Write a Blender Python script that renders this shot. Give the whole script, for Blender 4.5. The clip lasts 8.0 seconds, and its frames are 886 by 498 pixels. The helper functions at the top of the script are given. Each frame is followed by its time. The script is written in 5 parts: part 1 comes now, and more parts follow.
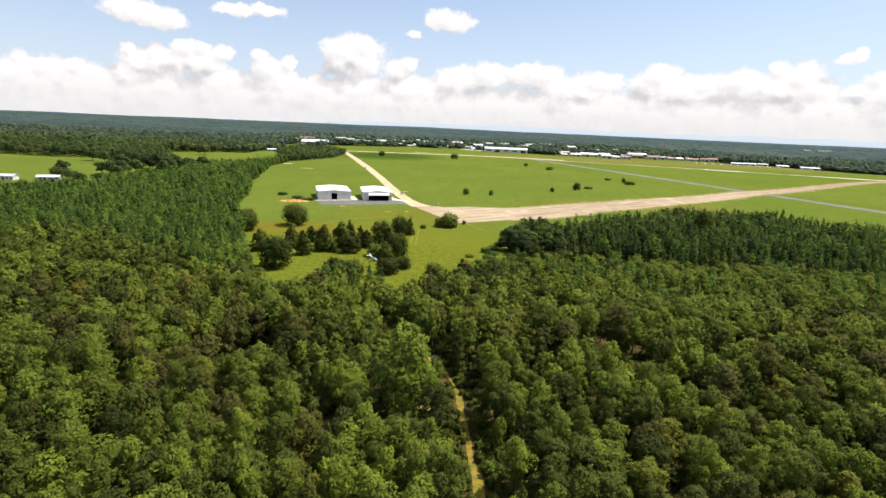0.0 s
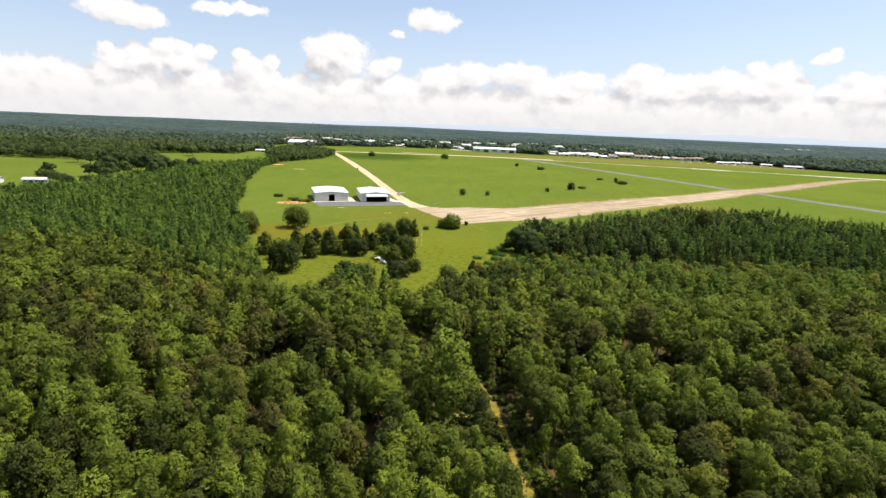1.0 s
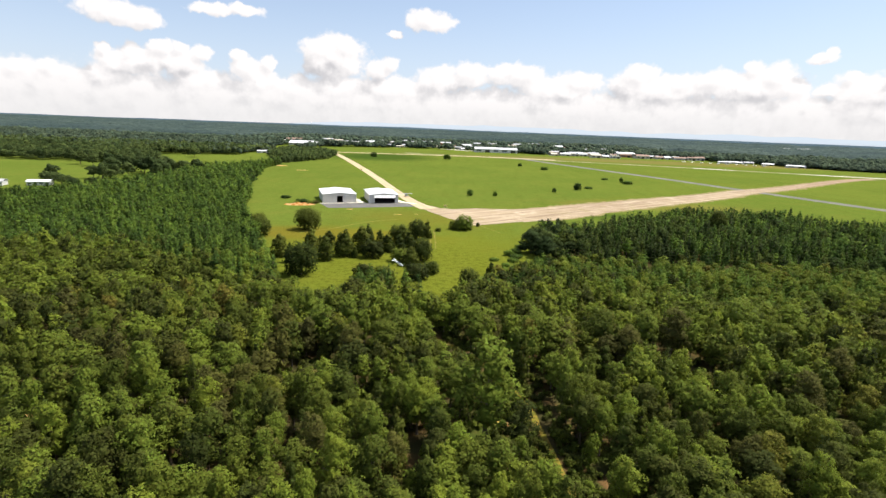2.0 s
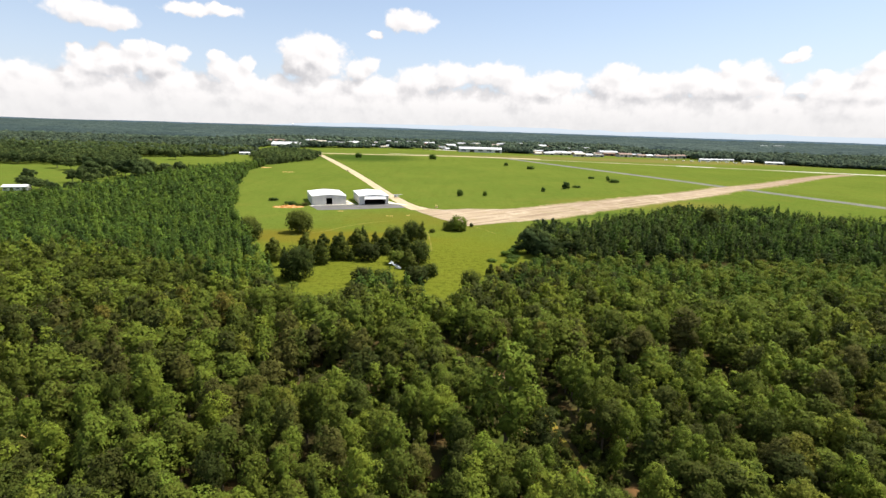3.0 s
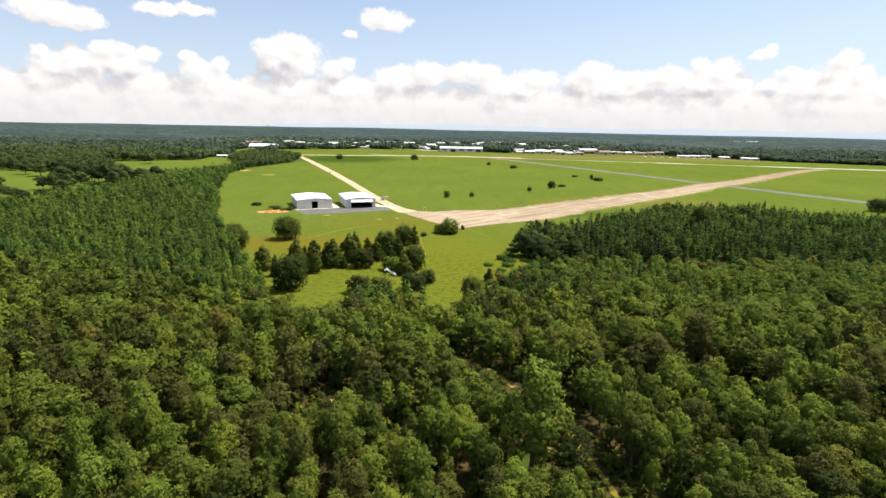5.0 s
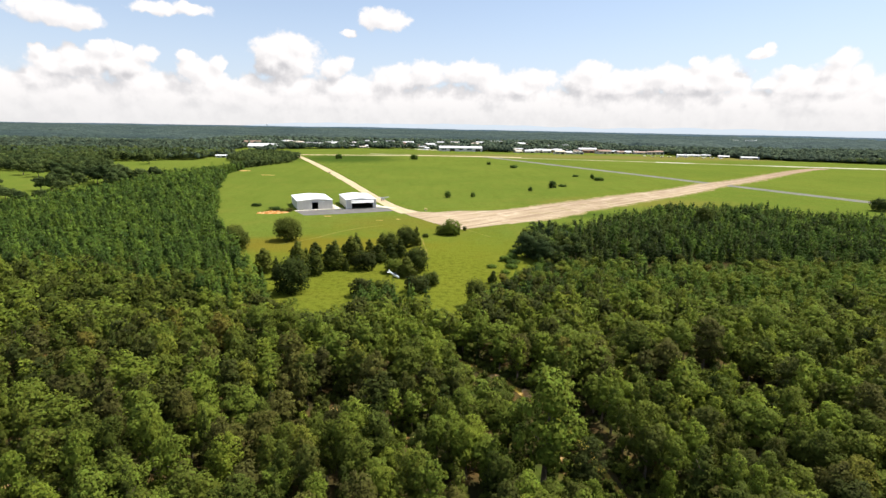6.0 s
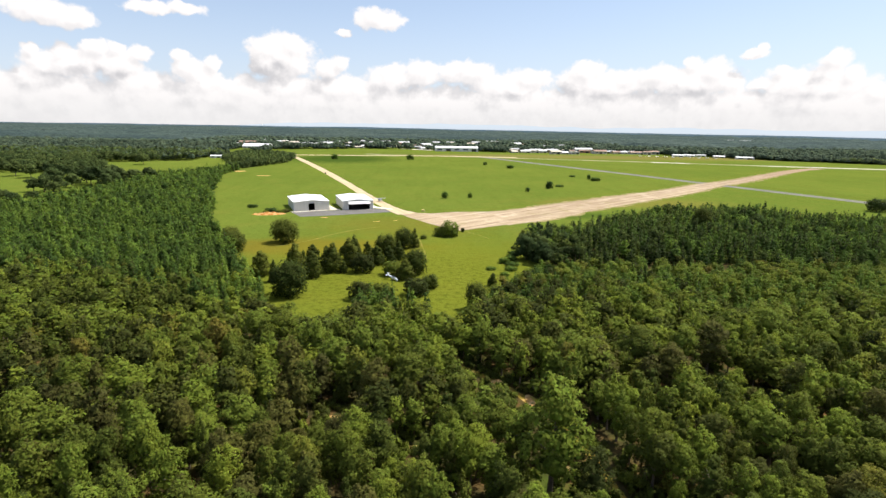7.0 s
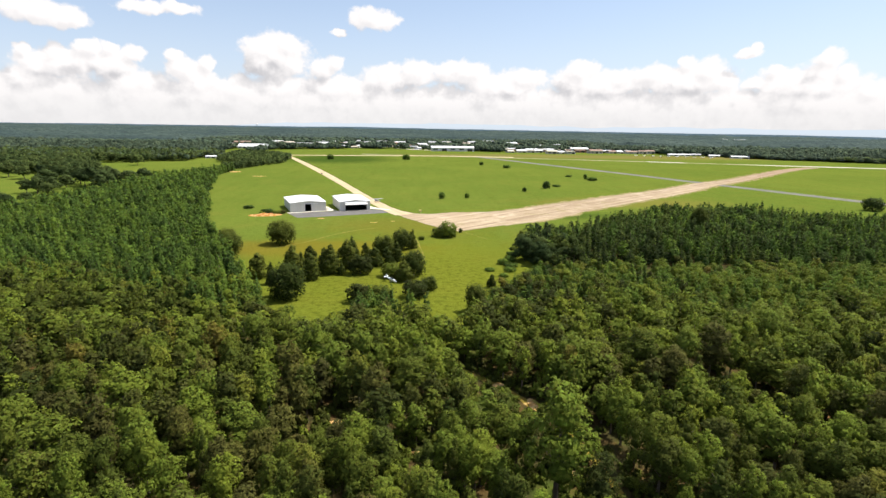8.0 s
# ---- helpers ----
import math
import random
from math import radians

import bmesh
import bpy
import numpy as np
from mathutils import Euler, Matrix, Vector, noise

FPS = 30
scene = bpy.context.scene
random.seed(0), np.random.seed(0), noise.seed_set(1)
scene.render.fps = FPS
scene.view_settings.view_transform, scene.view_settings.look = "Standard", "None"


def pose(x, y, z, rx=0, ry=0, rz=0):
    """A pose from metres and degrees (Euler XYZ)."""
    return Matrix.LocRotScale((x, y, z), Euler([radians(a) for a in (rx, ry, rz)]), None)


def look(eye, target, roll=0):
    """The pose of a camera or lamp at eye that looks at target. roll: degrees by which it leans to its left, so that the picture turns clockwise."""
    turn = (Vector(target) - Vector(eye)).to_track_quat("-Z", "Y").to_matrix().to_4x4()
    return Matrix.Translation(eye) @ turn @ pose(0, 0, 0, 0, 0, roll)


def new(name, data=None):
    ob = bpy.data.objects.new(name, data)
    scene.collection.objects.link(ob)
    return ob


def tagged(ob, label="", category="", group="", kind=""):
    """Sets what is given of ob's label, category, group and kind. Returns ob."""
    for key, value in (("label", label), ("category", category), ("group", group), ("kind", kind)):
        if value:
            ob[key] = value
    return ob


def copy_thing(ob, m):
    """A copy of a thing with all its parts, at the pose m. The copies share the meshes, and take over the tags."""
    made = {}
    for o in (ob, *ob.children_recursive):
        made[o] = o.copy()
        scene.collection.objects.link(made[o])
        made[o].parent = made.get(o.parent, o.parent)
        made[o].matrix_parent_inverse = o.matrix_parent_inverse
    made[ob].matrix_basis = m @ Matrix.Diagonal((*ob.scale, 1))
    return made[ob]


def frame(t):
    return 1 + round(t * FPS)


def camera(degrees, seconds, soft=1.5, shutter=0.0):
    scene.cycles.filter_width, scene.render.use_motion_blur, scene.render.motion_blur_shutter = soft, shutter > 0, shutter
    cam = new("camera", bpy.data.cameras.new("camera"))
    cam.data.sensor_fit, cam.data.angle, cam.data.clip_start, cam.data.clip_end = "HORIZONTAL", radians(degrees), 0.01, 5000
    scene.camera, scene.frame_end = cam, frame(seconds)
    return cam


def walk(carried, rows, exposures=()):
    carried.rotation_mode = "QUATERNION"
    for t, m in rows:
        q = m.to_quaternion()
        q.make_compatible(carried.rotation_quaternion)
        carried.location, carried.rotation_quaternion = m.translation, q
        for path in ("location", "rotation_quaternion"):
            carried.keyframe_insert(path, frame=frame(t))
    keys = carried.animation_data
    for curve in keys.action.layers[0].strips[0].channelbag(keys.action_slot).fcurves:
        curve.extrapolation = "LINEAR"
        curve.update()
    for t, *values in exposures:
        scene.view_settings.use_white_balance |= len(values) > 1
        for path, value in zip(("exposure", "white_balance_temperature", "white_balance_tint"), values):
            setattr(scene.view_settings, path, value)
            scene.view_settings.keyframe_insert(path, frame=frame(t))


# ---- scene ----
cam = camera(81.4, 8.0, soft=1.45)
PATH = [
    (0, (18.992, -6.37, 55.511), (18.896, -4.428, 55.043), 2.4),
    (0.5, (13.914, -5.808, 55.463), (13.864, -3.864, 54.997), 2.4),
    (1, (9.108, -4.906, 55.495), (9.069, -2.962, 55.029), 2.3),
    (1.5, (5.014, -3.794, 55.536), (4.968, -1.85, 55.07), 2.2),
    (3, (-4.459, 0.336, 55.293), (-4.427, 2.281, 54.83), 1.7),
    (3.5, (-6.659, 1.815, 55.467), (-6.601, 3.76, 55.003), 1.5),
    (4, (-8.431, 3.315, 55.69), (-8.345, 5.259, 55.227), 1.4),
    (4.5, (-9.688, 4.714, 55.891), (-9.585, 6.657, 55.428), 1.2),
    (6, (-12.259, 8.478, 56.655), (-12.145, 10.42, 56.188), 1.0),
    (6.5, (-12.893, 9.576, 56.881), (-12.77, 11.517, 56.414), 1.0),
    (7, (-13.456, 10.541, 57.081), (-13.325, 12.481, 56.614), 1.0),
    (7.5, (-13.965, 11.276, 57.241), (-13.825, 13.216, 56.774), 0.9),
    (8, (-14.446, 11.906, 57.406), (-14.299, 13.845, 56.938), 0.9),
]
walk(cam, [(t, look(eye, target, roll)) for t, eye, target, roll in PATH])

# ---- light ----
SUN_AZ, SUN_EL = radians(70), radians(60)
EXPOSURE = 0.55
scene.view_settings.exposure = EXPOSURE


def val(nt, op, a, b=None, c=None, clamp=False):
    n = nt.nodes.new("ShaderNodeMath")
    n.operation, n.use_clamp = op, clamp
    for i, v in enumerate((a, b, c)):
        if v is None:
            continue
        if isinstance(v, (int, float)):
            n.inputs[i].default_value = v
        else:
            nt.links.new(v, n.inputs[i])
    return n.outputs[0]


def vec(nt, op, a, b=None, c=None):
    n = nt.nodes.new("ShaderNodeVectorMath")
    n.operation = op
    for i, v in enumerate((a, b, c)):
        if v is None:
            continue
        if isinstance(v, tuple):
            n.inputs[i].default_value = v
        else:
            nt.links.new(v, n.inputs[i])
    return n.outputs["Value"] if op in ("LENGTH", "DOT_PRODUCT", "DISTANCE") else n.outputs[0]


def remap(nt, v, a, b, lo=0.0, hi=1.0, smooth=True):
    n = nt.nodes.new("ShaderNodeMapRange")
    n.interpolation_type = "SMOOTHSTEP" if smooth else "LINEAR"
    for i, x in enumerate((a, b, lo, hi)):
        n.inputs[i + 1].default_value = x
    nt.links.new(v, n.inputs[0])
    return n.outputs[0]


def noise_tex(nt, v, scale, detail=4.0, rough=0.55, color=False):
    n = nt.nodes.new("ShaderNodeTexNoise")
    n.inputs["Scale"].default_value, n.inputs["Detail"].default_value, n.inputs["Roughness"].default_value = scale, detail, rough
    nt.links.new(v, n.inputs["Vector"])
    return n.outputs["Color" if color else "Fac"]


def mixc(nt, fac, a, b, blend="MIX"):
    n = nt.nodes.new("ShaderNodeMix")
    n.data_type, n.blend_type = "RGBA", blend
    for sock, v in ((n.inputs["Factor"], fac), (n.inputs[6], a), (n.inputs[7], b)):
        if isinstance(v, (int, float)):
            sock.default_value = v
        elif isinstance(v, tuple):
            sock.default_value = (*v, 1) if len(v) == 3 else v
        else:
            nt.links.new(v, sock)
    return n.outputs[2]


# cumulus heaps: bearing from north, height over the horizon, half width, half height, in degrees
CLOUDS_HIGH = [(-32.3, 8.7, 3.2, 1.2), (-30.1, 8.3, 1.8, 0.9), (-24.2, 9.9, 2.2, 0.6), (-21.3, 10.1, 2.0, 0.6),
               (-3.6, 10.5, 2.2, 1.1), (-2.0, 10.1, 1.5, 0.8), (-6.8, 8.9, 0.9, 0.36), (33.4, 6.7, 1.2, 0.5), (34.0, 7.2, 0.5, 0.5), (35.8, 5.2, 0.8, 0.5)]
CLOUDS_WEST = [(-31, 4.6, 3.0, 1.5), (-27.5, 4.8, 2.6, 1.4), (-33.3, 5.7, 0.6, 0.5), (-32.9, 4.4, 1.5, 1.3), (-31.2, 5.6, 1.0, 0.8), (-28.9, 6.1, 1.2, 0.8), (-27.4, 6.2, 0.8, 0.6),
               (-25.5, 5.9, 1.1, 0.9), (-22.1, 5.9, 0.9, 0.7), (-21.2, 4.7, 2.0, 1.5), (-19.4, 5.5, 0.8, 0.9), (-33.8, 3.0, 2.3, 1.4),
               (-30.8, 2.4, 3.4, 1.2), (-26.0, 3.2, 2.8, 1.5), (-20.4, 3.4, 2.5, 1.6), (-42.0, 2.7, 1.5, 1.1), (-39.9, 3.3, 1.2, 0.9), (-37.3, 3.8, 1.0, 0.7)]
CLOUDS_MID = [(-12.8, 6.4, 3.5, 2.5), (-13.9, 7.1, 2.2, 1.5), (-11.7, 7.5, 2.1, 1.4), (-14.5, 5.8, 1.9, 1.6), (-11.3, 5.7, 1.7, 1.3), (-7.1, 6.1, 1.0, 0.8), (-8.5, 5.5, 1.7, 1.1),
              (-16.9, 2.8, 3.2, 1.6), (-12.5, 3.2, 3.9, 1.6), (-6.9, 3.4, 4.1, 1.7), (-2.1, 4.6, 3.0, 1.7), (1.4, 5.3, 2.7, 1.4), (4.4, 5.6, 1.8, 1.2), (6.8, 5.3, 2.4, 1.4)]
CLOUDS_EAST = [(10, 4.0, 5.0, 1.7), (20, 4.2, 6.0, 1.6), (28, 4.4, 5.0, 1.7), (38, 3.8, 5.0, 1.8), (12.7, 4.8, 2.9, 1.2), (18.4, 5.4, 2.2, 1.2), (22.3, 4.8, 2.1, 1.1), (25.0, 5.0, 2.6, 1.2), (28.1, 6.2, 1.1, 0.9), (29.9, 5.4, 1.9, 1.4),
               (31.5, 4.4, 1.4, 1.1), (34.1, 4.1, 1.3, 0.7), (39.3, 6.0, 1.3, 0.9), (39.0, 4.9, 1.6, 1.2), (40.8, 4.8, 1.1, 0.8), (37.0, 3.5, 2.1, 1.2), (42.8, 3.2, 1.4, 0.9)]


def cloud_field():
    """How deep inside a cloud a bearing and height lies (positive: inside)."""
    g = bpy.data.node_groups.new("cloud_field", "ShaderNodeTree")
    g.interface.new_socket("Vector", in_out="INPUT", socket_type="NodeSocketVector")
    g.interface.new_socket("Depth", in_out="OUTPUT", socket_type="NodeSocketFloat")
    gi, go = g.nodes.new("NodeGroupInput"), g.nodes.new("NodeGroupOutput")
    p0 = gi.outputs[0]
    warp = vec(g, "SUBTRACT", noise_tex(g, p0, 0.40, 6, 0.6, True), (0.5, 0.5, 0.5))
    p = vec(g, "MULTIPLY_ADD", warp, (1.7, 1.2, 0), p0)
    acc = None
    for az, el, rx, ry in CLOUDS_HIGH + CLOUDS_WEST + CLOUDS_MID + CLOUDS_EAST:
        d = vec(g, "LENGTH", vec(g, "MULTIPLY_ADD", p, (1 / rx, 1 / ry, 0), (-az / rx, -el / ry, 0)))
        acc = d if acc is None else val(g, "SMOOTH_MIN", acc, d, 0.18)
    heap = val(g, "SUBTRACT", 1.0, acc)
    sep = g.nodes.new("ShaderNodeSeparateXYZ")
    g.links.new(p, sep.inputs[0])
    low = remap(g, sep.outputs[1], 2.2, 6.1, 0.8, -0.7, False)
    heap = val(g, "MAXIMUM", heap, low)
    # more scattered heaps all round and overhead
    far = remap(g, noise_tex(g, p, 0.11, 3), 0.48, 0.75, -0.6, 0.8, False)
    sep0 = g.nodes.new("ShaderNodeSeparateXYZ")
    g.links.new(p0, sep0.inputs[0])
    side = val(g, "MAXIMUM", remap(g, val(g, "ABSOLUTE", sep0.outputs[0]), 47, 55), remap(g, sep0.outputs[1], 15, 20))
    heap = val(g, "MAXIMUM", heap, val(g, "MULTIPLY_ADD", val(g, "SUBTRACT", side, 1.0), 3.0, far))
    fine = val(g, "MULTIPLY_ADD", noise_tex(g, p0, 0.9, 7, 0.62), 0.44, -0.22)
    for scale, amount in ((0.55, 0.42), (1.35, 0.26), (3.1, 0.13)):
        v = g.nodes.new("ShaderNodeTexVoronoi")
        v.feature = "SMOOTH_F1"
        v.inputs["Scale"].default_value, v.inputs["Smoothness"].default_value = scale, 0.35
        g.links.new(vec(g, "MULTIPLY_ADD", warp, (0.8, 0.8, 0), p0), v.inputs["Vector"])
        fine = val(g, "ADD", fine, val(g, "MULTIPLY_ADD", v.outputs["Distance"], -amount, amount * 0.45))
    g.links.new(val(g, "ADD", heap, fine), go.inputs[0])
    return g


def make_world():
    w = bpy.data.worlds.new("sky")
    scene.world = w
    w.use_nodes = True
    nt = w.node_tree
    nt.nodes.clear()
    sky = nt.nodes.new("ShaderNodeTexSky")
    sky.sky_type, sky.sun_disc, sky.sun_elevation, sky.sun_rotation = "NISHITA", False, SUN_EL, SUN_AZ
    sky.air_density, sky.dust_density, sky.ozone_density = 1.0, 1.0, 1.5
    tc = nt.nodes.new("ShaderNodeTexCoord")
    sep = nt.nodes.new("ShaderNodeSeparateXYZ")
    nt.links.new(vec(nt, "NORMALIZE", tc.outputs["Generated"]), sep.inputs[0])
    az = val(nt, "MULTIPLY", val(nt, "ARCTAN2", sep.outputs[0], sep.outputs[1]), 57.2958)
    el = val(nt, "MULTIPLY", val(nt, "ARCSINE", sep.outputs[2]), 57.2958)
    comb = nt.nodes.new("ShaderNodeCombineXYZ")
    nt.links.new(az, comb.inputs[0]), nt.links.new(el, comb.inputs[1])
    field = cloud_field()
    depth = []
    for shift in ((0, 0, 0), (0.45, 0.7, 0), (1.5, 1.9, 0)):
        g = nt.nodes.new("ShaderNodeGroup")
        g.node_tree = field
        nt.links.new(vec(nt, "ADD", comb.outputs[0], shift), g.inputs[0])
        depth.append(g.outputs[0])
    small = remap(nt, val(nt, "SUBTRACT", depth[1], depth[0]), -0.55, 0.75, 1.0, 0.0)
    large = remap(nt, val(nt, "SUBTRACT", depth[2], depth[0]), -0.45, 0.65, 1.0, 0.0)
    lit = val(nt, "MULTIPLY_ADD", small, 0.45, val(nt, "MULTIPLY", large, 0.62), clamp=True)
    mask = remap(nt, depth[0], -0.17, 0.24, 0.0, 0.98)
    soft = remap(nt, el, 0.4, 5.0, 0.42, 0.0)
    shade = val(nt, "MAXIMUM", lit, soft)
    cloud = mixc(nt, shade, (0.625, 0.615, 0.64), (1.10, 1.06, 1.05))
    cloud = mixc(nt, remap(nt, el, 0.2, 4.0, 0.75, 0.0), cloud, (0.90, 0.885, 0.885))
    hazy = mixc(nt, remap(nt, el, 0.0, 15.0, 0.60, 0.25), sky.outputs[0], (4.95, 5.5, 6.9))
    back, heaps = nt.nodes.new("ShaderNodeBackground"), nt.nodes.new("ShaderNodeBackground")
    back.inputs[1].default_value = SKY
    heaps.inputs[1].default_value = 0.66
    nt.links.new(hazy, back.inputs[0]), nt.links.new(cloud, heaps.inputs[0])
    mix, out = nt.nodes.new("ShaderNodeMixShader"), nt.nodes.new("ShaderNodeOutputWorld")
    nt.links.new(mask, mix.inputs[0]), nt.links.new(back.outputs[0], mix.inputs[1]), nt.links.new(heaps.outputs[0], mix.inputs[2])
    nt.links.new(mix.outputs[0], out.inputs[0])


SKY = 0.105
make_world()
sun = bpy.data.lights.new("sun", "SUN")
sun.energy, sun.angle, sun.color = 4.9, radians(0.6), (1.0, 0.95, 0.86)
sun_ob = new("sun", sun)
toward = Vector((math.sin(SUN_AZ) * math.cos(SUN_EL), math.cos(SUN_AZ) * math.cos(SUN_EL), math.sin(SUN_EL)))
sun_ob.matrix_world = look(toward * 300, (0, 0, 0))


# ---- materials ----
def material(name, color, rough=0.8, metal=0.0, spec=0.3):
    """color: a function from the node tree to a colour socket, or a plain colour."""
    m = bpy.data.materials.new(name)
    m.use_nodes = True
    nt = m.node_tree
    b = nt.nodes["Principled BSDF"]
    b.inputs["Roughness"].default_value, b.inputs["Metallic"].default_value, b.inputs["Specular IOR Level"].default_value = rough, metal, spec
    if isinstance(color, tuple):
        b.inputs["Base Color"].default_value = (*color, 1)
    else:
        nt.links.new(color(nt), b.inputs["Base Color"])
    return m


def world_pos(nt):
    return nt.nodes.new("ShaderNodeNewGeometry").outputs["Position"]


def add_bump(m, scale, strength, distance, detail=4):
    nt = m.node_tree
    b = nt.nodes.new("ShaderNodeBump")
    b.inputs["Strength"].default_value, b.inputs["Distance"].default_value = strength, distance
    nt.links.new(noise_tex(nt, world_pos(nt), scale, detail), b.inputs["Height"])
    nt.links.new(b.outputs[0], nt.nodes["Principled BSDF"].inputs["Normal"])
    return m


def spot(nt, p, x, y, rx, ry, edge=0.5):
    """A soft patch with an uneven edge round a place on the ground."""
    d = vec(nt, "LENGTH", vec(nt, "MULTIPLY_ADD", p, (1 / rx, 1 / ry, 0), (-x / rx, -y / ry, 0)))
    d = val(nt, "ADD", d, val(nt, "MULTIPLY_ADD", noise_tex(nt, p, 0.12, 5), 0.9, -0.45))
    return remap(nt, d, 1.0 - edge, 1.0 + edge, 1.0, 0.0)


def grass_color(nt):
    p = world_pos(nt)
    big = noise_tex(nt, p, 0.008, 4)
    mid = noise_tex(nt, p, 0.05, 6, 0.65)
    fine = noise_tex(nt, p, 0.55, 5, 0.75)
    tuft = noise_tex(nt, p, 0.22, 5, 0.65)
    streak = noise_tex(nt, vec(nt, "MULTIPLY", p, (0.10, 0.016, 0.05)), 1.0, 5, 0.6)
    c = mixc(nt, remap(nt, big, 0.35, 0.68), (0.124, 0.172, 0.031), (0.148, 0.190, 0.035))
    c = mixc(nt, remap(nt, mid, 0.45, 0.72, 0, 0.42), c, (0.184, 0.184, 0.042))
    c = mixc(nt, remap(nt, streak, 0.42, 0.72, 0, 0.28), c, (0.094, 0.132, 0.019))
    c = mixc(nt, remap(nt, tuft, 0.46, 0.66, 0, 0.24), c, (0.078, 0.108, 0.016))
    c = mixc(nt, remap(nt, fine, 0.36, 0.62, 0.26, 0.0), c, (0.046, 0.070, 0.009))
    # dry, brownish turf before the sheds and beside the far strips
    dry = val(nt, "MAXIMUM", spot(nt, p, -62, 252, 50, 17), val(nt, "MULTIPLY", spot(nt, p, -15, 308, 46, 26, 0.7), 0.5))
    c = mixc(nt, val(nt, "MULTIPLY", dry, 0.62), c, (0.185, 0.128, 0.022))
    c = mixc(nt, val(nt, "MULTIPLY", spot(nt, p, -12, 205, 80, 75, 0.6), 0.5), c, (0.158, 0.160, 0.012))
    weeds = val(nt, "MULTIPLY", spot(nt, p, -22, 188, 75, 48, 0.5), remap(nt, noise_tex(nt, p, 0.42, 6, 0.7), 0.46, 0.62, 0, 0.6))
    c = mixc(nt, weeds, c, (0.066, 0.084, 0.010))
    # far spot: a cloud's shadow painted into the grass; near spot: lush turf
    cloud_shade_and_lush = val(nt, "MAXIMUM", val(nt, "MULTIPLY", spot(nt, p, -125, 885, 80, 85), 0.8), val(nt, "MULTIPLY", spot(nt, p, 85, 345, 42, 13), 0.55))
    c = mixc(nt, cloud_shade_and_lush, c, (0.036, 0.072, 0.014))
    c = mixc(nt, val(nt, "MULTIPLY", spot(nt, p, 160, 405, 75, 24), 0.45), c, (0.205, 0.165, 0.045))
    worn = val(nt, "MULTIPLY", spot(nt, p, 420, 1035, 420, 60), 0.55)
    c = mixc(nt, worn, c, (0.22, 0.165, 0.07))
    return mixc(nt, 1.0, c, (0.87, 0.85, 0.74), "MULTIPLY")


GRASS = add_bump(material("grass", grass_color, 1.0, spec=0.0), 0.7, 0.8, 0.6)


def floor_color(nt):
    p = world_pos(nt)
    c = mixc(nt, remap(nt, noise_tex(nt, p, 0.25, 5), 0.4, 0.7), (0.045, 0.042, 0.016), (0.110, 0.068, 0.026))
    c = mixc(nt, remap(nt, noise_tex(nt, p, 0.07, 4), 0.5, 0.65, 0, 0.8), c, (0.050, 0.080, 0.012))
    return mixc(nt, remap(nt, noise_tex(nt, p, 0.045, 3), 0.62, 0.70, 0, 0.6), c, (0.220, 0.115, 0.048))


LITTER = add_bump(material("leaf_litter", floor_color, 0.95, spec=0.0), 2.0, 0.6, 0.2)


def dirt_color(nt):
    p = world_pos(nt)
    c = mixc(nt, remap(nt, noise_tex(nt, p, 0.5, 5), 0.35, 0.7), (0.46, 0.25, 0.085), (0.64, 0.44, 0.20))
    return mixc(nt, remap(nt, noise_tex(nt, p, 0.23, 4), 0.50, 0.60, 0, 0.85), c, (0.26, 0.24, 0.035))


DIRT = add_bump(material("orange_soil", dirt_color, 0.95, spec=0.0), 1.5, 0.6, 0.2)


def weedy_color(nt):
    p = world_pos(nt)
    c = mixc(nt, remap(nt, noise_tex(nt, p, 0.6, 5), 0.35, 0.65), (0.14, 0.135, 0.020), (0.26, 0.175, 0.036))
    return mixc(nt, remap(nt, noise_tex(nt, p, 0.3, 4), 0.60, 0.70, 0, 0.7), c, (0.50, 0.33, 0.14))


WEEDY = add_bump(material("weedy_soil", weedy_color, 0.95, spec=0.0), 1.5, 0.8, 0.3)
DRY_TURF = material("dry_flattened_turf", lambda nt: mixc(nt, remap(nt, noise_tex(nt, world_pos(nt), 0.35, 5), 0.4, 0.6), (0.140, 0.152, 0.028), (0.205, 0.172, 0.042)), 1.0, spec=0.0)


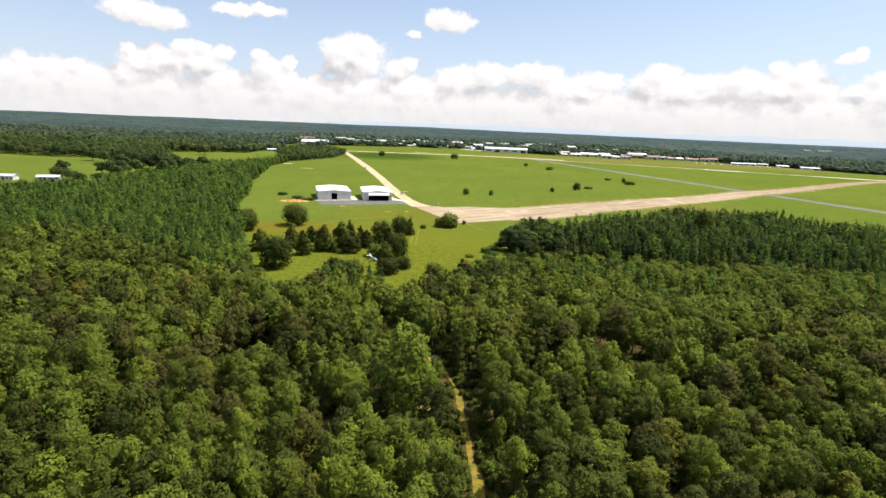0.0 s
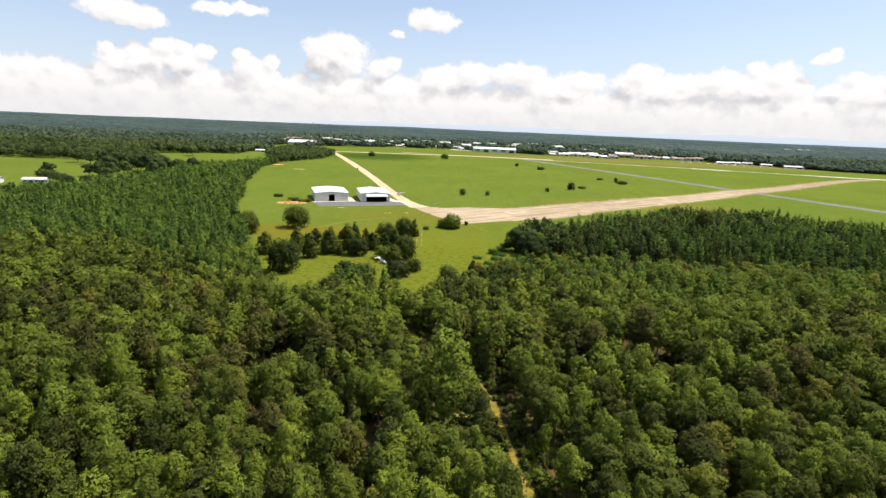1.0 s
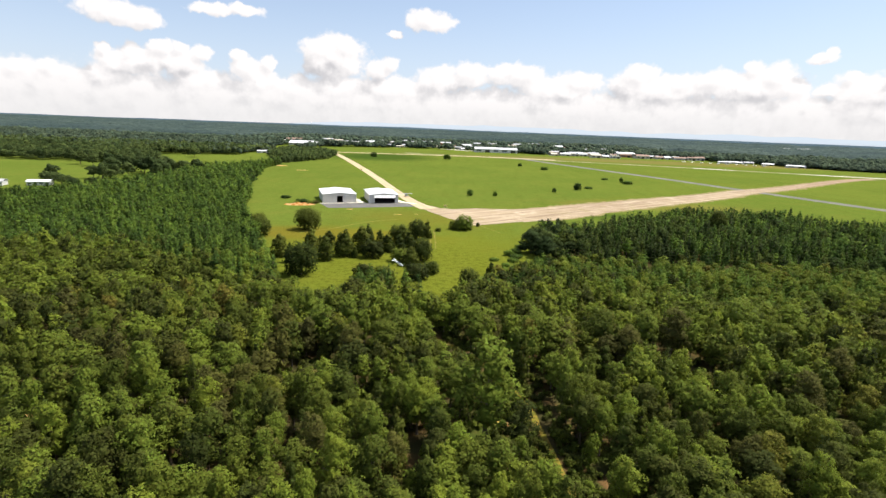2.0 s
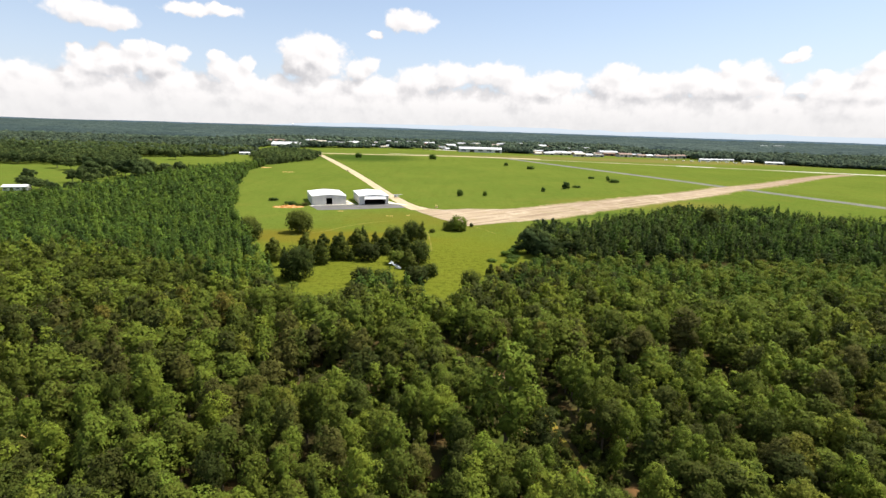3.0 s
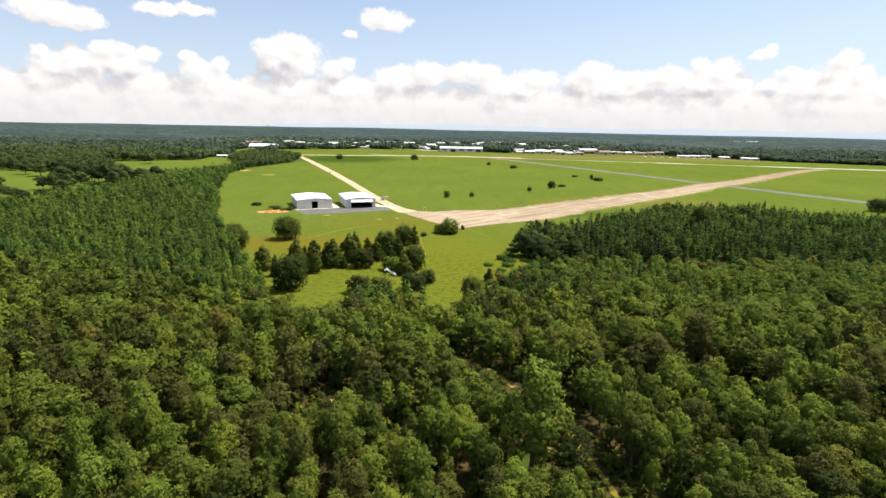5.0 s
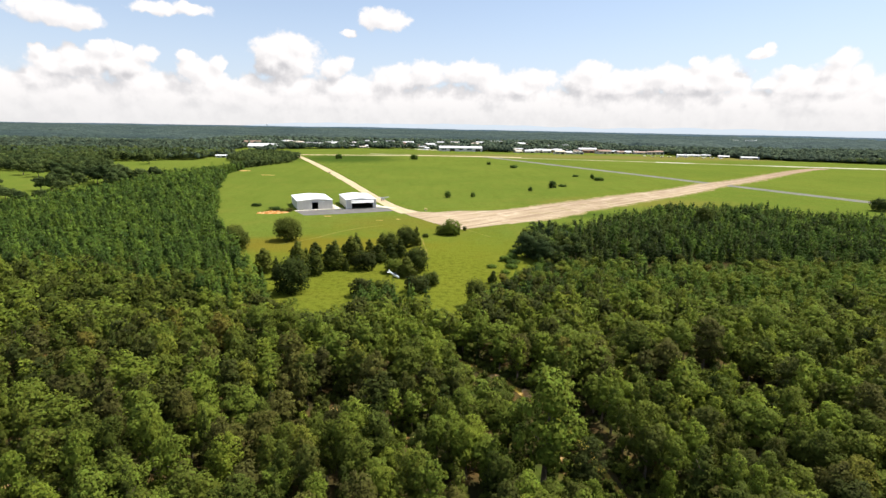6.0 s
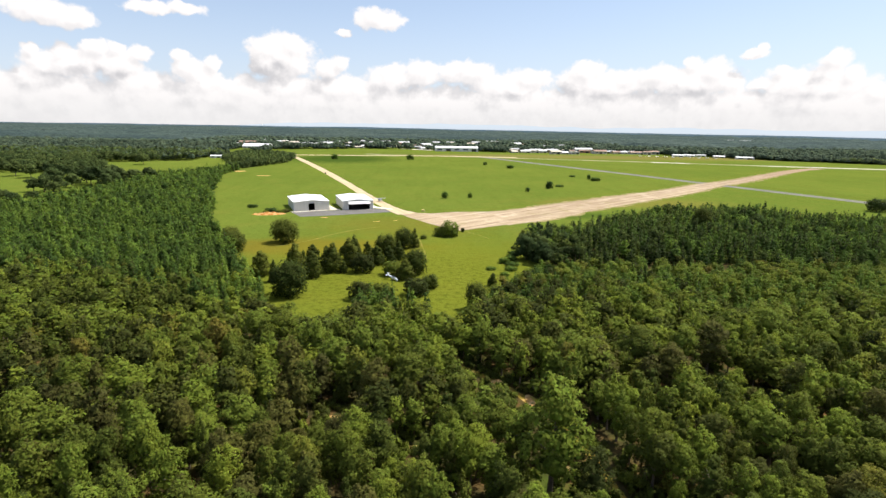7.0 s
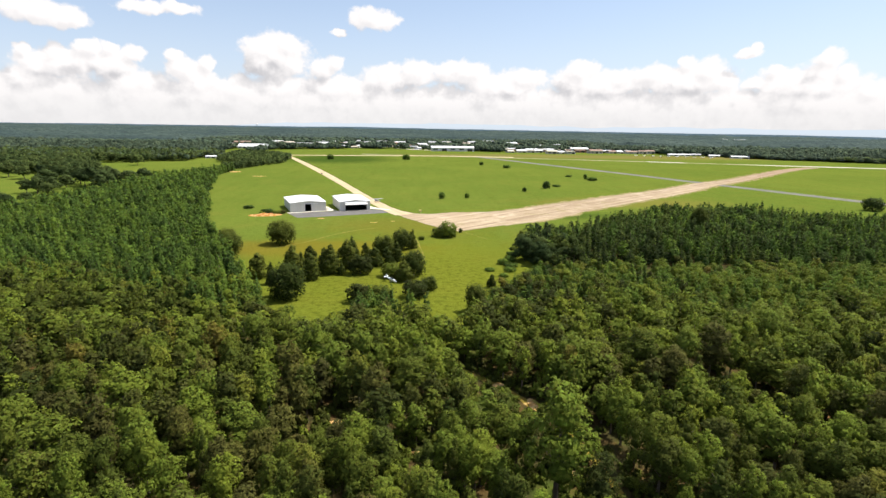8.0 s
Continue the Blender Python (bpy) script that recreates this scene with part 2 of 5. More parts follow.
def tan_color(angle, pale=1.0, blue=0.96, even=0.0):
    def f(nt):
        p = world_pos(nt)
        r = nt.nodes.new("ShaderNodeVectorRotate")
        r.rotation_type = "Z_AXIS"
        r.inputs["Angle"].default_value = -angle
        nt.links.new(p, r.inputs["Vector"])
        along = vec(nt, "MULTIPLY", r.outputs[0], (0.007, 0.26, 0.1))
        s = noise_tex(nt, along, 1.0, 5, 0.6)
        c = mixc(nt, remap(nt, s, 0.32, 0.66), (0.25, 0.188, 0.128), (0.405, 0.328, 0.228))
        c = mixc(nt, remap(nt, noise_tex(nt, vec(nt, "MULTIPLY", r.outputs[0], (0.03, 0.3, 0.1)), 1.0, 3), 0.52, 0.72, 0, 0.6), c, (0.56, 0.49, 0.37))
        c = mixc(nt, remap(nt, noise_tex(nt, p, 0.06, 6, 0.65), 0.52, 0.66, 0, 0.55), c, (0.55, 0.47, 0.35))
        c = mixc(nt, remap(nt, noise_tex(nt, p, 0.09, 5), 0.55, 0.70, 0, 0.45), c, (0.22, 0.20, 0.06))
        c = mixc(nt, remap(nt, noise_tex(nt, p, 1.2, 4), 0.35, 0.65, 0.25, 0.0), c, (0.15, 0.11, 0.06))
        # browner and more broken up towards its far end
        sx = nt.nodes.new("ShaderNodeSeparateXYZ")
        nt.links.new(p, sx.inputs[0])
        c = mixc(nt, remap(nt, sx.outputs[0], 230, 520, 0.0, 0.6), c, (0.24, 0.165, 0.115))
        c = mixc(nt, even, c, (0.36, 0.305, 0.215))
        return mixc(nt, 1.0, c, (pale * 1.04, pale, pale * blue), "MULTIPLY")
    return f


STRIP = material("worn_runway_concrete", tan_color(math.atan2(490, 600)), 0.95, spec=0.05)
HEAP = add_bump(material("dug_soil", lambda nt: mixc(nt, remap(nt, noise_tex(nt, world_pos(nt), 0.45, 5), 0.38, 0.66), (0.40, 0.17, 0.045), (0.60, 0.38, 0.17)), 0.95, spec=0.0), 1.5, 0.8, 0.4)
TAXI = material("pale_taxiway_concrete", tan_color(math.atan2(-290, 110), 1.32, 0.90, 0.55), 0.95, spec=0.05)
CONCRETE = material("pale_concrete", lambda nt: mixc(nt, remap(nt, noise_tex(nt, world_pos(nt), 0.3, 5), 0.3, 0.7), (0.55, 0.49, 0.40), (0.70, 0.65, 0.56)), 0.85)


def runway_color(nt):
    """Dull weathered concrete, cleaner towards its eastern end and on one relaid stretch."""
    p = world_pos(nt)
    sx = nt.nodes.new("ShaderNodeSeparateXYZ")
    nt.links.new(p, sx.inputs[0])
    clean = val(nt, "MAXIMUM", remap(nt, sx.outputs[0], 540, 600), val(nt, "MULTIPLY", spot(nt, p, 440, 896, 30, 40, 0.2), 1.0))
    pale = mixc(nt, remap(nt, noise_tex(nt, p, 0.04, 5), 0.3, 0.7), (0.38, 0.35, 0.27), (0.52, 0.48, 0.38))
    return mixc(nt, clean, mixc(nt, remap(nt, noise_tex(nt, p, 0.03, 5), 0.35, 0.65), (0.16, 0.18, 0.06), (0.30, 0.27, 0.16)), pale)


RUNWAY = material("grey_runway_concrete", runway_color, 0.95, spec=0.05)
ASPHALT = material("grey_asphalt", lambda nt: mixc(nt, remap(nt, noise_tex(nt, world_pos(nt), 0.15, 5), 0.3, 0.7), (0.112, 0.105, 0.096), (0.152, 0.144, 0.133)), 0.85)
OLD_ASPHALT = material("faded_asphalt", lambda nt: mixc(nt, remap(nt, noise_tex(nt, world_pos(nt), 0.05, 5), 0.3, 0.7), (0.135, 0.132, 0.108), (0.192, 0.184, 0.150)), 0.95, spec=0.05)


def leaf_material(name, stops, translucent=0.3, rough=0.8, grit=3.5, relief=0.06, gloss=0.06, soften=3.6):
    m = bpy.data.materials.new(name)
    m.use_nodes = True
    nt = m.node_tree
    b = nt.nodes["Principled BSDF"]
    b.inputs["Roughness"].default_value, b.inputs["Specular IOR Level"].default_value = rough, gloss
    at = nt.nodes.new("ShaderNodeAttribute")
    at.attribute_name = "tint"
    tone = val(nt, "FRACT", val(nt, "ADD", at.outputs["Fac"], val(nt, "MULTIPLY", nt.nodes.new("ShaderNodeObjectInfo").outputs["Random"], 0.999)))
    ramp = nt.nodes.new("ShaderNodeValToRGB")
    cr = ramp.color_ramp
    while len(cr.elements) < len(stops):
        cr.elements.new(0.5)
    for e, (pos, c) in zip(cr.elements, stops):
        e.position, e.color = pos, (*c, 1)
    nt.links.new(tone, ramp.inputs[0])
    isl = nt.nodes.new("ShaderNodeNewGeometry").outputs["Random Per Island"]
    grain = noise_tex(nt, world_pos(nt), grit, 3, 0.6)
    bump = nt.nodes.new("ShaderNodeBump")
    bump.inputs["Strength"].default_value, bump.inputs["Distance"].default_value = 1.0, relief
    face, outward, turn = nt.nodes.new("ShaderNodeNewGeometry"), nt.nodes.new("ShaderNodeAttribute"), nt.nodes.new("ShaderNodeVectorTransform")
    outward.attribute_name = "outward"
    turn.vector_type, turn.convert_from, turn.convert_to = "NORMAL", "OBJECT", "WORLD"
    nt.links.new(outward.outputs["Vector"], turn.inputs[0])
    round_off = vec(nt, "NORMALIZE", vec(nt, "MULTIPLY_ADD", turn.outputs[0], (soften, soften, soften), face.outputs["Normal"]))
    nt.links.new(round_off, bump.inputs["Normal"])
    nt.links.new(grain, bump.inputs["Height"]), nt.links.new(bump.outputs[0], b.inputs["Normal"])
    f = val(nt, "MULTIPLY", remap(nt, isl, 0, 1, 0.70, 1.30, False), remap(nt, grain, 0.32, 0.68, 0.78, 1.22, False))
    hsv = nt.nodes.new("ShaderNodeHueSaturation")
    nt.links.new(ramp.outputs[0], hsv.inputs["Color"]), nt.links.new(f, hsv.inputs["Value"])
    nt.links.new(remap(nt, isl, 0, 1, 0.485, 0.515, False), hsv.inputs["Hue"])
    nt.links.new(hsv.outputs[0], b.inputs["Base Color"])
    tr = nt.nodes.new("ShaderNodeBsdfTranslucent")
    nt.links.new(hsv.outputs[0], tr.inputs[0])
    mix = nt.nodes.new("ShaderNodeMixShader")
    mix.inputs[0].default_value = translucent
    out = nt.nodes["Material Output"]
    nt.links.new(b.outputs[0], mix.inputs[1]), nt.links.new(tr.outputs[0], mix.inputs[2]), nt.links.new(mix.outputs[0], out.inputs[0])
    return m


LEAF = leaf_material("broad_leaves", [(0.0, (0.033, 0.042, 0.009)), (0.14, (0.061, 0.067, 0.013)), (0.28, (0.060, 0.077, 0.012)), (0.5, (0.090, 0.108, 0.014)), (0.72, (0.101, 0.132, 0.017)), (0.93, (0.136, 0.164, 0.019)), (1.0, (0.118, 0.099, 0.018))], 0.10, 0.75, gloss=0.06, soften=3.3)
BRIGHT = leaf_material("light_leaves", [(0.0, (0.097, 0.126, 0.016)), (0.5, (0.123, 0.158, 0.018)), (1.0, (0.154, 0.181, 0.020))], 0.14, 0.75, gloss=0.06, soften=3.3)
OLIVE = leaf_material("olive_leaves", [(0.0, (0.050, 0.050, 0.013)), (0.5, (0.074, 0.073, 0.016)), (1.0, (0.092, 0.091, 0.018))], 0.10, 0.75, gloss=0.06, soften=3.3)
PINE = leaf_material("pine_needles", [(0.0, (0.037, 0.064, 0.014)), (0.5, (0.073, 0.117, 0.020)), (1.0, (0.113, 0.167, 0.023))], 0.2)
DARKPINE = leaf_material("dark_pine_needles", [(0.0, (0.024, 0.037, 0.011)), (0.5, (0.042, 0.060, 0.014)), (1.0, (0.078, 0.100, 0.019))], 0.12)
CEDAR = leaf_material("cedar_leaves", [(0.0, (0.034, 0.047, 0.009)), (0.5, (0.058, 0.072, 0.012)), (1.0, (0.088, 0.100, 0.015))], 0.12)
# FAR leaf colours carry painted distance haze: paler and bluer green
FAR = leaf_material("hazed_far_leaves", [(0.0, (0.046, 0.066, 0.046)), (0.5, (0.066, 0.092, 0.060)), (1.0, (0.096, 0.124, 0.072))], 0.3, 0.95, 0.5, 0.8)
FARGREEN = leaf_material("shady_far_leaves", [(0.0, (0.044, 0.066, 0.022)), (0.5, (0.066, 0.092, 0.029)), (1.0, (0.100, 0.130, 0.037))], 0.3, 0.9, 1.5, 0.3)
BARK = material("bark", lambda nt: mixc(nt, noise_tex(nt, world_pos(nt), 3, 4), (0.07, 0.05, 0.035), (0.20, 0.16, 0.12)), 0.9)


def hazed_canopy_color(nt):
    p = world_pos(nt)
    # distance haze is put into the base colour as a blue-grey cast
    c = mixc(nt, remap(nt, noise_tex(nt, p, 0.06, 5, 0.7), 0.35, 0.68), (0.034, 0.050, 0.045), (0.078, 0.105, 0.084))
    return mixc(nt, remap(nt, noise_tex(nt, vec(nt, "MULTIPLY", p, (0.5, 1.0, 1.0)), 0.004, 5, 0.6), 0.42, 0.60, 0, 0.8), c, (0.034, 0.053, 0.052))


CANOPY = add_bump(material("far_canopy", hazed_canopy_color, 0.95, spec=0.05), 0.12, 1.0, 6.0, 5)


# ---- building helpers ----
def part(name, bm, mat, parent=None, label=""):
    """Links a bmesh, or a mesh, as one object under a thing."""
    if isinstance(bm, bmesh.types.BMesh):
        me = bpy.data.meshes.new(name)
        bm.to_mesh(me)
        bm.free()
    else:
        me = bm
    if mat and not me.materials:
        me.materials.append(mat)
    ob = new(name, me)
    ob.parent = parent
    return tagged(ob, label)


def thing(name, m, label, category, group=""):
    ob = new(name)
    ob.matrix_world = m
    return tagged(ob, label, category, group)


def mesh_arrays(name, verts, quads, mats=(), mat_index=None, tint=None, tris=None, out=None):
    """A mesh from numpy arrays of corners and of quads (and triangles)."""
    me = bpy.data.meshes.new(name)
    nq, ntri = (0 if quads is None else len(quads)), (0 if tris is None else len(tris))
    loops = np.concatenate([a.ravel() for a in (quads, tris) if a is not None and len(a)])
    me.vertices.add(len(verts)), me.loops.add(len(loops)), me.polygons.add(nq + ntri)
    me.vertices.foreach_set("co", np.asarray(verts, np.float32).ravel())
    me.loops.foreach_set("vertex_index", loops.astype(np.int32))
    start = np.concatenate([np.arange(nq) * 4, nq * 4 + np.arange(ntri) * 3]).astype(np.int32)
    me.polygons.foreach_set("loop_start", start)
    if mat_index is not None:
        me.polygons.foreach_set("material_index", mat_index.astype(np.int32))
    for m in mats:
        me.materials.append(m)
    if tint is not None:
        a = me.attributes.new("tint", "FLOAT", "POINT")
        a.data.foreach_set("value", tint.astype(np.float32))
    if out is not None:
        a = me.attributes.new("outward", "FLOAT_VECTOR", "POINT")
        a.data.foreach_set("vector", np.asarray(out, np.float32).ravel())
    me.update(calc_edges=True)
    return me


def box(bm, x0, x1, y0, y1, z0, z1, bevel=0.0):
    vs = [bm.verts.new((x, y, z)) for z in (z0, z1) for x, y in ((x0, y0), (x1, y0), (x1, y1), (x0, y1))]
    fs = [bm.faces.new([vs[i] for i in f]) for f in ((3, 2, 1, 0), (4, 5, 6, 7), (0, 1, 5, 4), (1, 2, 6, 5), (2, 3, 7, 6), (3, 0, 4, 7))]
    if bevel:
        bmesh.ops.bevel(bm, geom=list({e for f in fs for e in f.edges}), offset=bevel, segments=1, affect="EDGES")
    return bm


def boxes(*dims, bevel=0.0):
    bm = bmesh.new()
    for d in dims:
        box(bm, *d, bevel=bevel)
    return bm


def cone(bm, a, b, ra, rb, n=8, cap=True):
    """A tapered rod from a to b."""
    a, b = Vector(a), Vector(b)
    q = (b - a).to_track_quat("Z", "Y")
    rings = [[bm.verts.new(c + q @ Vector((r * math.cos(k * math.tau / n), r * math.sin(k * math.tau / n), 0))) for k in range(n)] for c, r in ((a, ra), (b, rb))]
    for k in range(n):
        bm.faces.new((rings[0][k], rings[0][(k + 1) % n], rings[1][(k + 1) % n], rings[1][k]))
    if cap:
        bm.faces.new(rings[1]), bm.faces.new(rings[0][::-1])
    return bm


def inside(poly, x, y):
    hit, j = False, len(poly) - 1
    for i in range(len(poly)):
        (xi, yi), (xj, yj) = poly[i], poly[j]
        if (yi > y) != (yj > y) and x < (xj - xi) * (y - yi) / (yj - yi) + xi:
            hit = not hit
        j = i
    return hit


def near_line(line, x, y):
    best = 1e9
    for (ax, ay), (bx, by) in zip(line, line[1:]):
        dx, dy = bx - ax, by - ay
        t = min(1, max(0, ((x - ax) * dx + (y - ay) * dy) / (dx * dx + dy * dy)))
        best = min(best, math.hypot(x - ax - t * dx, y - ay - t * dy))
    return best


def sheet(name, poly, z, mat, rough=0.0, step=8.0):
    """A flat piece of ground with a slightly uneven outline."""
    bm = bmesh.new()
    pts = []
    for (ax, ay), (bx, by) in zip(poly, poly[1:] + poly[:1]):
        n = max(1, int(math.hypot(bx - ax, by - ay) / step))
        for i in range(n):
            x, y = ax + (bx - ax) * i / n, ay + (by - ay) * i / n
            v = noise.noise_vector((x * 0.11, y * 0.11, 0.3)) + 0.5 * noise.noise_vector((x * 0.4, y * 0.4, 1.3))
            pts.append((x + v.x * rough, y + v.y * rough))
    bmesh.ops.triangulate(bm, faces=[bm.faces.new([bm.verts.new((x, y, z)) for x, y in pts])])
    for f in bm.faces:
        if f.normal.z < 0:
            f.normal_flip()
    return part(name, bm, mat)


def ribbon(name, line, z, mat, rough=0.0, step=6.0):
    """A paved strip along a line of (x, y, width), smoothed between the points, its edges slightly eaten by turf."""
    pts = []
    for k in range(len(line) - 1):
        p = [Vector(line[min(max(i, 0), len(line) - 1)]) for i in (k - 1, k, k + 1, k + 2)]
        n = max(2, int((p[2].xy - p[1].xy).length / step))
        for i in range(n):
            t = i / n
            pts.append(0.5 * (2 * p[1] + (p[2] - p[0]) * t + (2 * p[0] - 5 * p[1] + 4 * p[2] - p[3]) * t * t + (3 * p[1] - p[0] - 3 * p[2] + p[3]) * t ** 3))
    pts.append(Vector(line[-1]))
    bm, rows = bmesh.new(), []
    for i, p in enumerate(pts):
        d = (pts[min(i + 1, len(pts) - 1)] - pts[max(i - 1, 0)]).xy.normalized()
        nrm = Vector((-d.y, d.x))
        row = []
        for s in (-0.5, -0.17, 0.17, 0.5):
            q = p.xy + nrm * (p.z * s + (rough * math.copysign(1, s) * noise.noise((p.x * 0.13, p.y * 0.13, s)) if abs(s) > 0.4 else 0))
            row.append(bm.verts.new((q.x, q.y, z)))
        rows.append(row)
    for a, b in zip(rows, rows[1:]):
        for k in range(3):
            bm.faces.new((a[k + 1], a[k], b[k], b[k + 1]))
    bmesh.ops.recalc_face_normals(bm, faces=bm.faces)
    if sum(f.normal.z for f in bm.faces) < 0:
        bmesh.ops.reverse_faces(bm, faces=bm.faces)
    return part(name, bm, mat)


# ---- ground ----
bm = bmesh.new()
bmesh.ops.create_grid(bm, x_segments=48, y_segments=48, size=9000)
tagged(part("ground", bm, GRASS), "flat mown green grassland with dry yellowish patches", "ground", kind="structure")

AIRFIELD = [(-105, 262), (-95, 243), (-80, 206), (-65, 184), (-56, 158), (-38, 141), (-30, 154), (-24, 163), (-16, 161), (-8, 152), (-4, 145), (1, 138), (5, 150), (9, 165), (21, 187),
            (32, 200), (38, 207), (44, 257), (55, 266), (72, 274), (91, 287), (116, 311), (142, 330), (166, 341), (185, 342), (216, 334), (232, 312), (255, 305), (330, 300), (450, 330), (700, 560), (1100, 790), (1000, 850),
            (861, 901), (682, 1011), (616, 1086), (445, 1092), (445, 1165), (192, 1171), (-36, 1272), (-166, 1236), (-303, 1172), (-290, 1000),
            (-267, 985), (-205, 913), (-188, 773), (-222, 673), (-216, 584), (-194, 513), (-171, 430), (-148, 374), (-126, 303)]
MEADOW = [(-446, 747), (-290, 829), (-232, 770), (-236, 640), (-252, 560), (-330, 590)]
PASTURE = [(-470, 600), (-375, 575), (-296, 431), (-330, 400), (-480, 430)]
TRACK = [(24, -42), (23, 40), (22.6, 64), (21.7, 70), (21, 78), (19.6, 87), (17.4, 96), (14.6, 104), (12.4, 108.5), (9.5, 113), (6.4, 117), (1.5, 122.3), (-4, 128)]
# bare hollows in the forest
HOLLOWS = [(12, 86.4, 2.2, 0.9), (-27.6, 103.6, 1.8, 1.0), (57.4, 113.6, 1.4, 0.9), (-12.7, 93.8, 1.2, 0.7), (-75.9, 82.7, 1.5, 0.9), (12.4, 108.4, 1.4, 2.4), (6.5, 117, 1.3, 1.3), (1.5, 122.3, 0.9, 0.7)]

cells, corner = [], {}
for gy in range(-42, 330, 4):
    for gx in range(-320, 320, 4):
        if abs(gx) < max(0.95 * gy + 60, 90) and not any(inside(AIRFIELD, gx + a, gy + b) for a, b in ((-1, -1), (5, -1), (5, 5), (-1, 5))):
            cells.append([corner.setdefault((gx + a, gy + b), len(corner)) for a, b in ((0, 0), (4, 0), (4, 4), (0, 4))])
tagged(part("forest_floor", mesh_arrays("forest_floor", np.array([(a, b, 0.03) for a, b in corner]), np.array(cells), (LITTER,)), None),
       "shady leaf litter and bare orange soil under the trees", "forest floor", kind="structure")
tagged(ribbon("dirt_track", [(x, y, 1.6 + 0.4 * math.sin(y * 0.7)) for x, y in TRACK], 0.06, WEEDY, 0.9, 1.0), "rutted orange dirt track between the trees", "dirt track", kind="structure")
tagged(ribbon("runway", [(-100, 1040, 22), (276, 941, 20), (425, 897, 20), (582, 843, 20), (742, 796, 20), (1400, 610, 20)], 0.03, RUNWAY, 1.0, 20), "long pale concrete runway across the far grass", "runway", kind="structure")
tagged(ribbon("disused_runway", [(34, 328, 46), (74, 352, 40), (102, 376, 36), (164, 424, 32), (240, 482, 28), (305, 539, 24), (367, 585, 20), (452, 658, 18), (563, 751, 16), (635, 796, 18)], 0.05, STRIP, 0.8, 3),
       "disused runway of worn tan concrete with streaks", "runway", kind="structure")
VERGE = material("dry_runway_verge", lambda nt: mixc(nt, remap(nt, noise_tex(nt, world_pos(nt), 0.16, 6, 0.7), 0.40, 0.58), (0.135, 0.155, 0.034), (0.28, 0.225, 0.11)), 1.0, spec=0.0)
tagged(ribbon("runway_verge", [(50, 336, 46), (74, 352, 46), (102, 376, 43), (164, 424, 40), (240, 482, 36), (305, 539, 34), (367, 585, 31), (452, 658, 27), (563, 751, 24), (635, 796, 22)], 0.035, VERGE, 3.0, 3), "dry turf creeping over the edges of the disused runway", "verge", kind="structure")
tagged(sheet("runway_end", [(-27, 367), (-20, 365), (-8, 350.5), (2, 348), (17, 355), (40, 357), (56, 364), (72, 334), (47, 311), (32, 302), (20, 294), (12, 290.5), (-3, 314.5), (-13, 331.5), (-20, 347)], 0.06, STRIP, 0.5, 4.0),
       "worn tan concrete where the taxiway meets the disused runway", "runway", kind="structure")
tagged(ribbon("taxiway", [(-225, 967, 9), (-166, 800, 9.5), (-113, 642, 9.5), (-74.4, 520.6, 8.5), (-45.6, 425.7, 8.2), (-26, 369, 9.5), (-14.5, 346, 14)], 0.07, TAXI, 0.6, 5),
       "narrow pale concrete taxiway bending into the disused runway", "taxiway", kind="structure")
tagged(ribbon("asphalt_taxiway", [(120, 1010, 18), (135, 960, 17), (200, 810, 17), (265, 664, 16), (314, 544, 16), (370, 414, 16), (425, 300, 16)], 0.04, OLD_ASPHALT, 0.4, 12),
       "grey asphalt taxiway crossing the grass", "taxiway", kind="structure")
tagged(ribbon("far_taxiway", [(-236, 976, 16), (-100, 990, 16), (60, 1004, 18), (190, 985, 20)], 0.10, TAXI, 0.8, 15), "pale far taxiway along the edge of the airfield", "taxiway", kind="structure")
tagged(ribbon("access_road", [(-40, 1285, 18), (40, 1235, 18), (110, 1200, 18)], 0.05, CONCRETE, 0.8, 15), "pale far access road before the buildings", "road", kind="structure")
for line in ([(-76, 252, 0.8), (-62.7, 266, 1.2), (-52, 283, 1.4), (-40, 295, 1.2), (-30, 301, 0.6)], [(-11, 273, 0.5), (-10, 262, 0.8), (-9, 244, 0.7), (-8.4, 227, 0.4)], [(-8.6, 273, 0.5), (-7.6, 262, 0.7), (-6.6, 244, 0.6), (-6, 228, 0.4)], [(12, 300, 0.6), (16, 293.6, 0.9), (28, 271, 0.6)]):
    tagged(ribbon("wheel_track", line, 0.045, DRY_TURF, 0.5, 2.0), "faint dry wheel track in the grass", "wheel track", kind="structure")
tagged(sheet("apron", [(-91, 350), (-81, 333), (-58, 340), (-26, 353), (-19, 357), (-24, 362), (-38.5, 367.5), (-60, 359.5)], 0.04, ASPHALT, 0.2, 4.0),
       "dark grey asphalt apron before the hangars", "apron", kind="structure")


# ---- trees ----
def icosahedron():
    g = (1 + 5 ** 0.5) / 2
    v = np.array([(-1, g, 0), (1, g, 0), (-1, -g, 0), (1, -g, 0), (0, -1, g), (0, 1, g), (0, -1, -g), (0, 1, -g), (g, 0, -1), (g, 0, 1), (-g, 0, -1), (-g, 0, 1)]) / math.hypot(1, g)
    f = [(0, 11, 5), (0, 5, 1), (0, 1, 7), (0, 7, 10), (0, 10, 11), (1, 5, 9), (5, 11, 4), (11, 10, 2), (10, 7, 6), (7, 1, 8),
         (3, 9, 4), (3, 4, 2), (3, 2, 6), (3, 6, 8), (3, 8, 9), (4, 9, 5), (2, 4, 11), (6, 2, 10), (8, 6, 7), (9, 8, 1)]
    return v[np.array(f)].reshape(-1, 3)


SOLID = icosahedron()


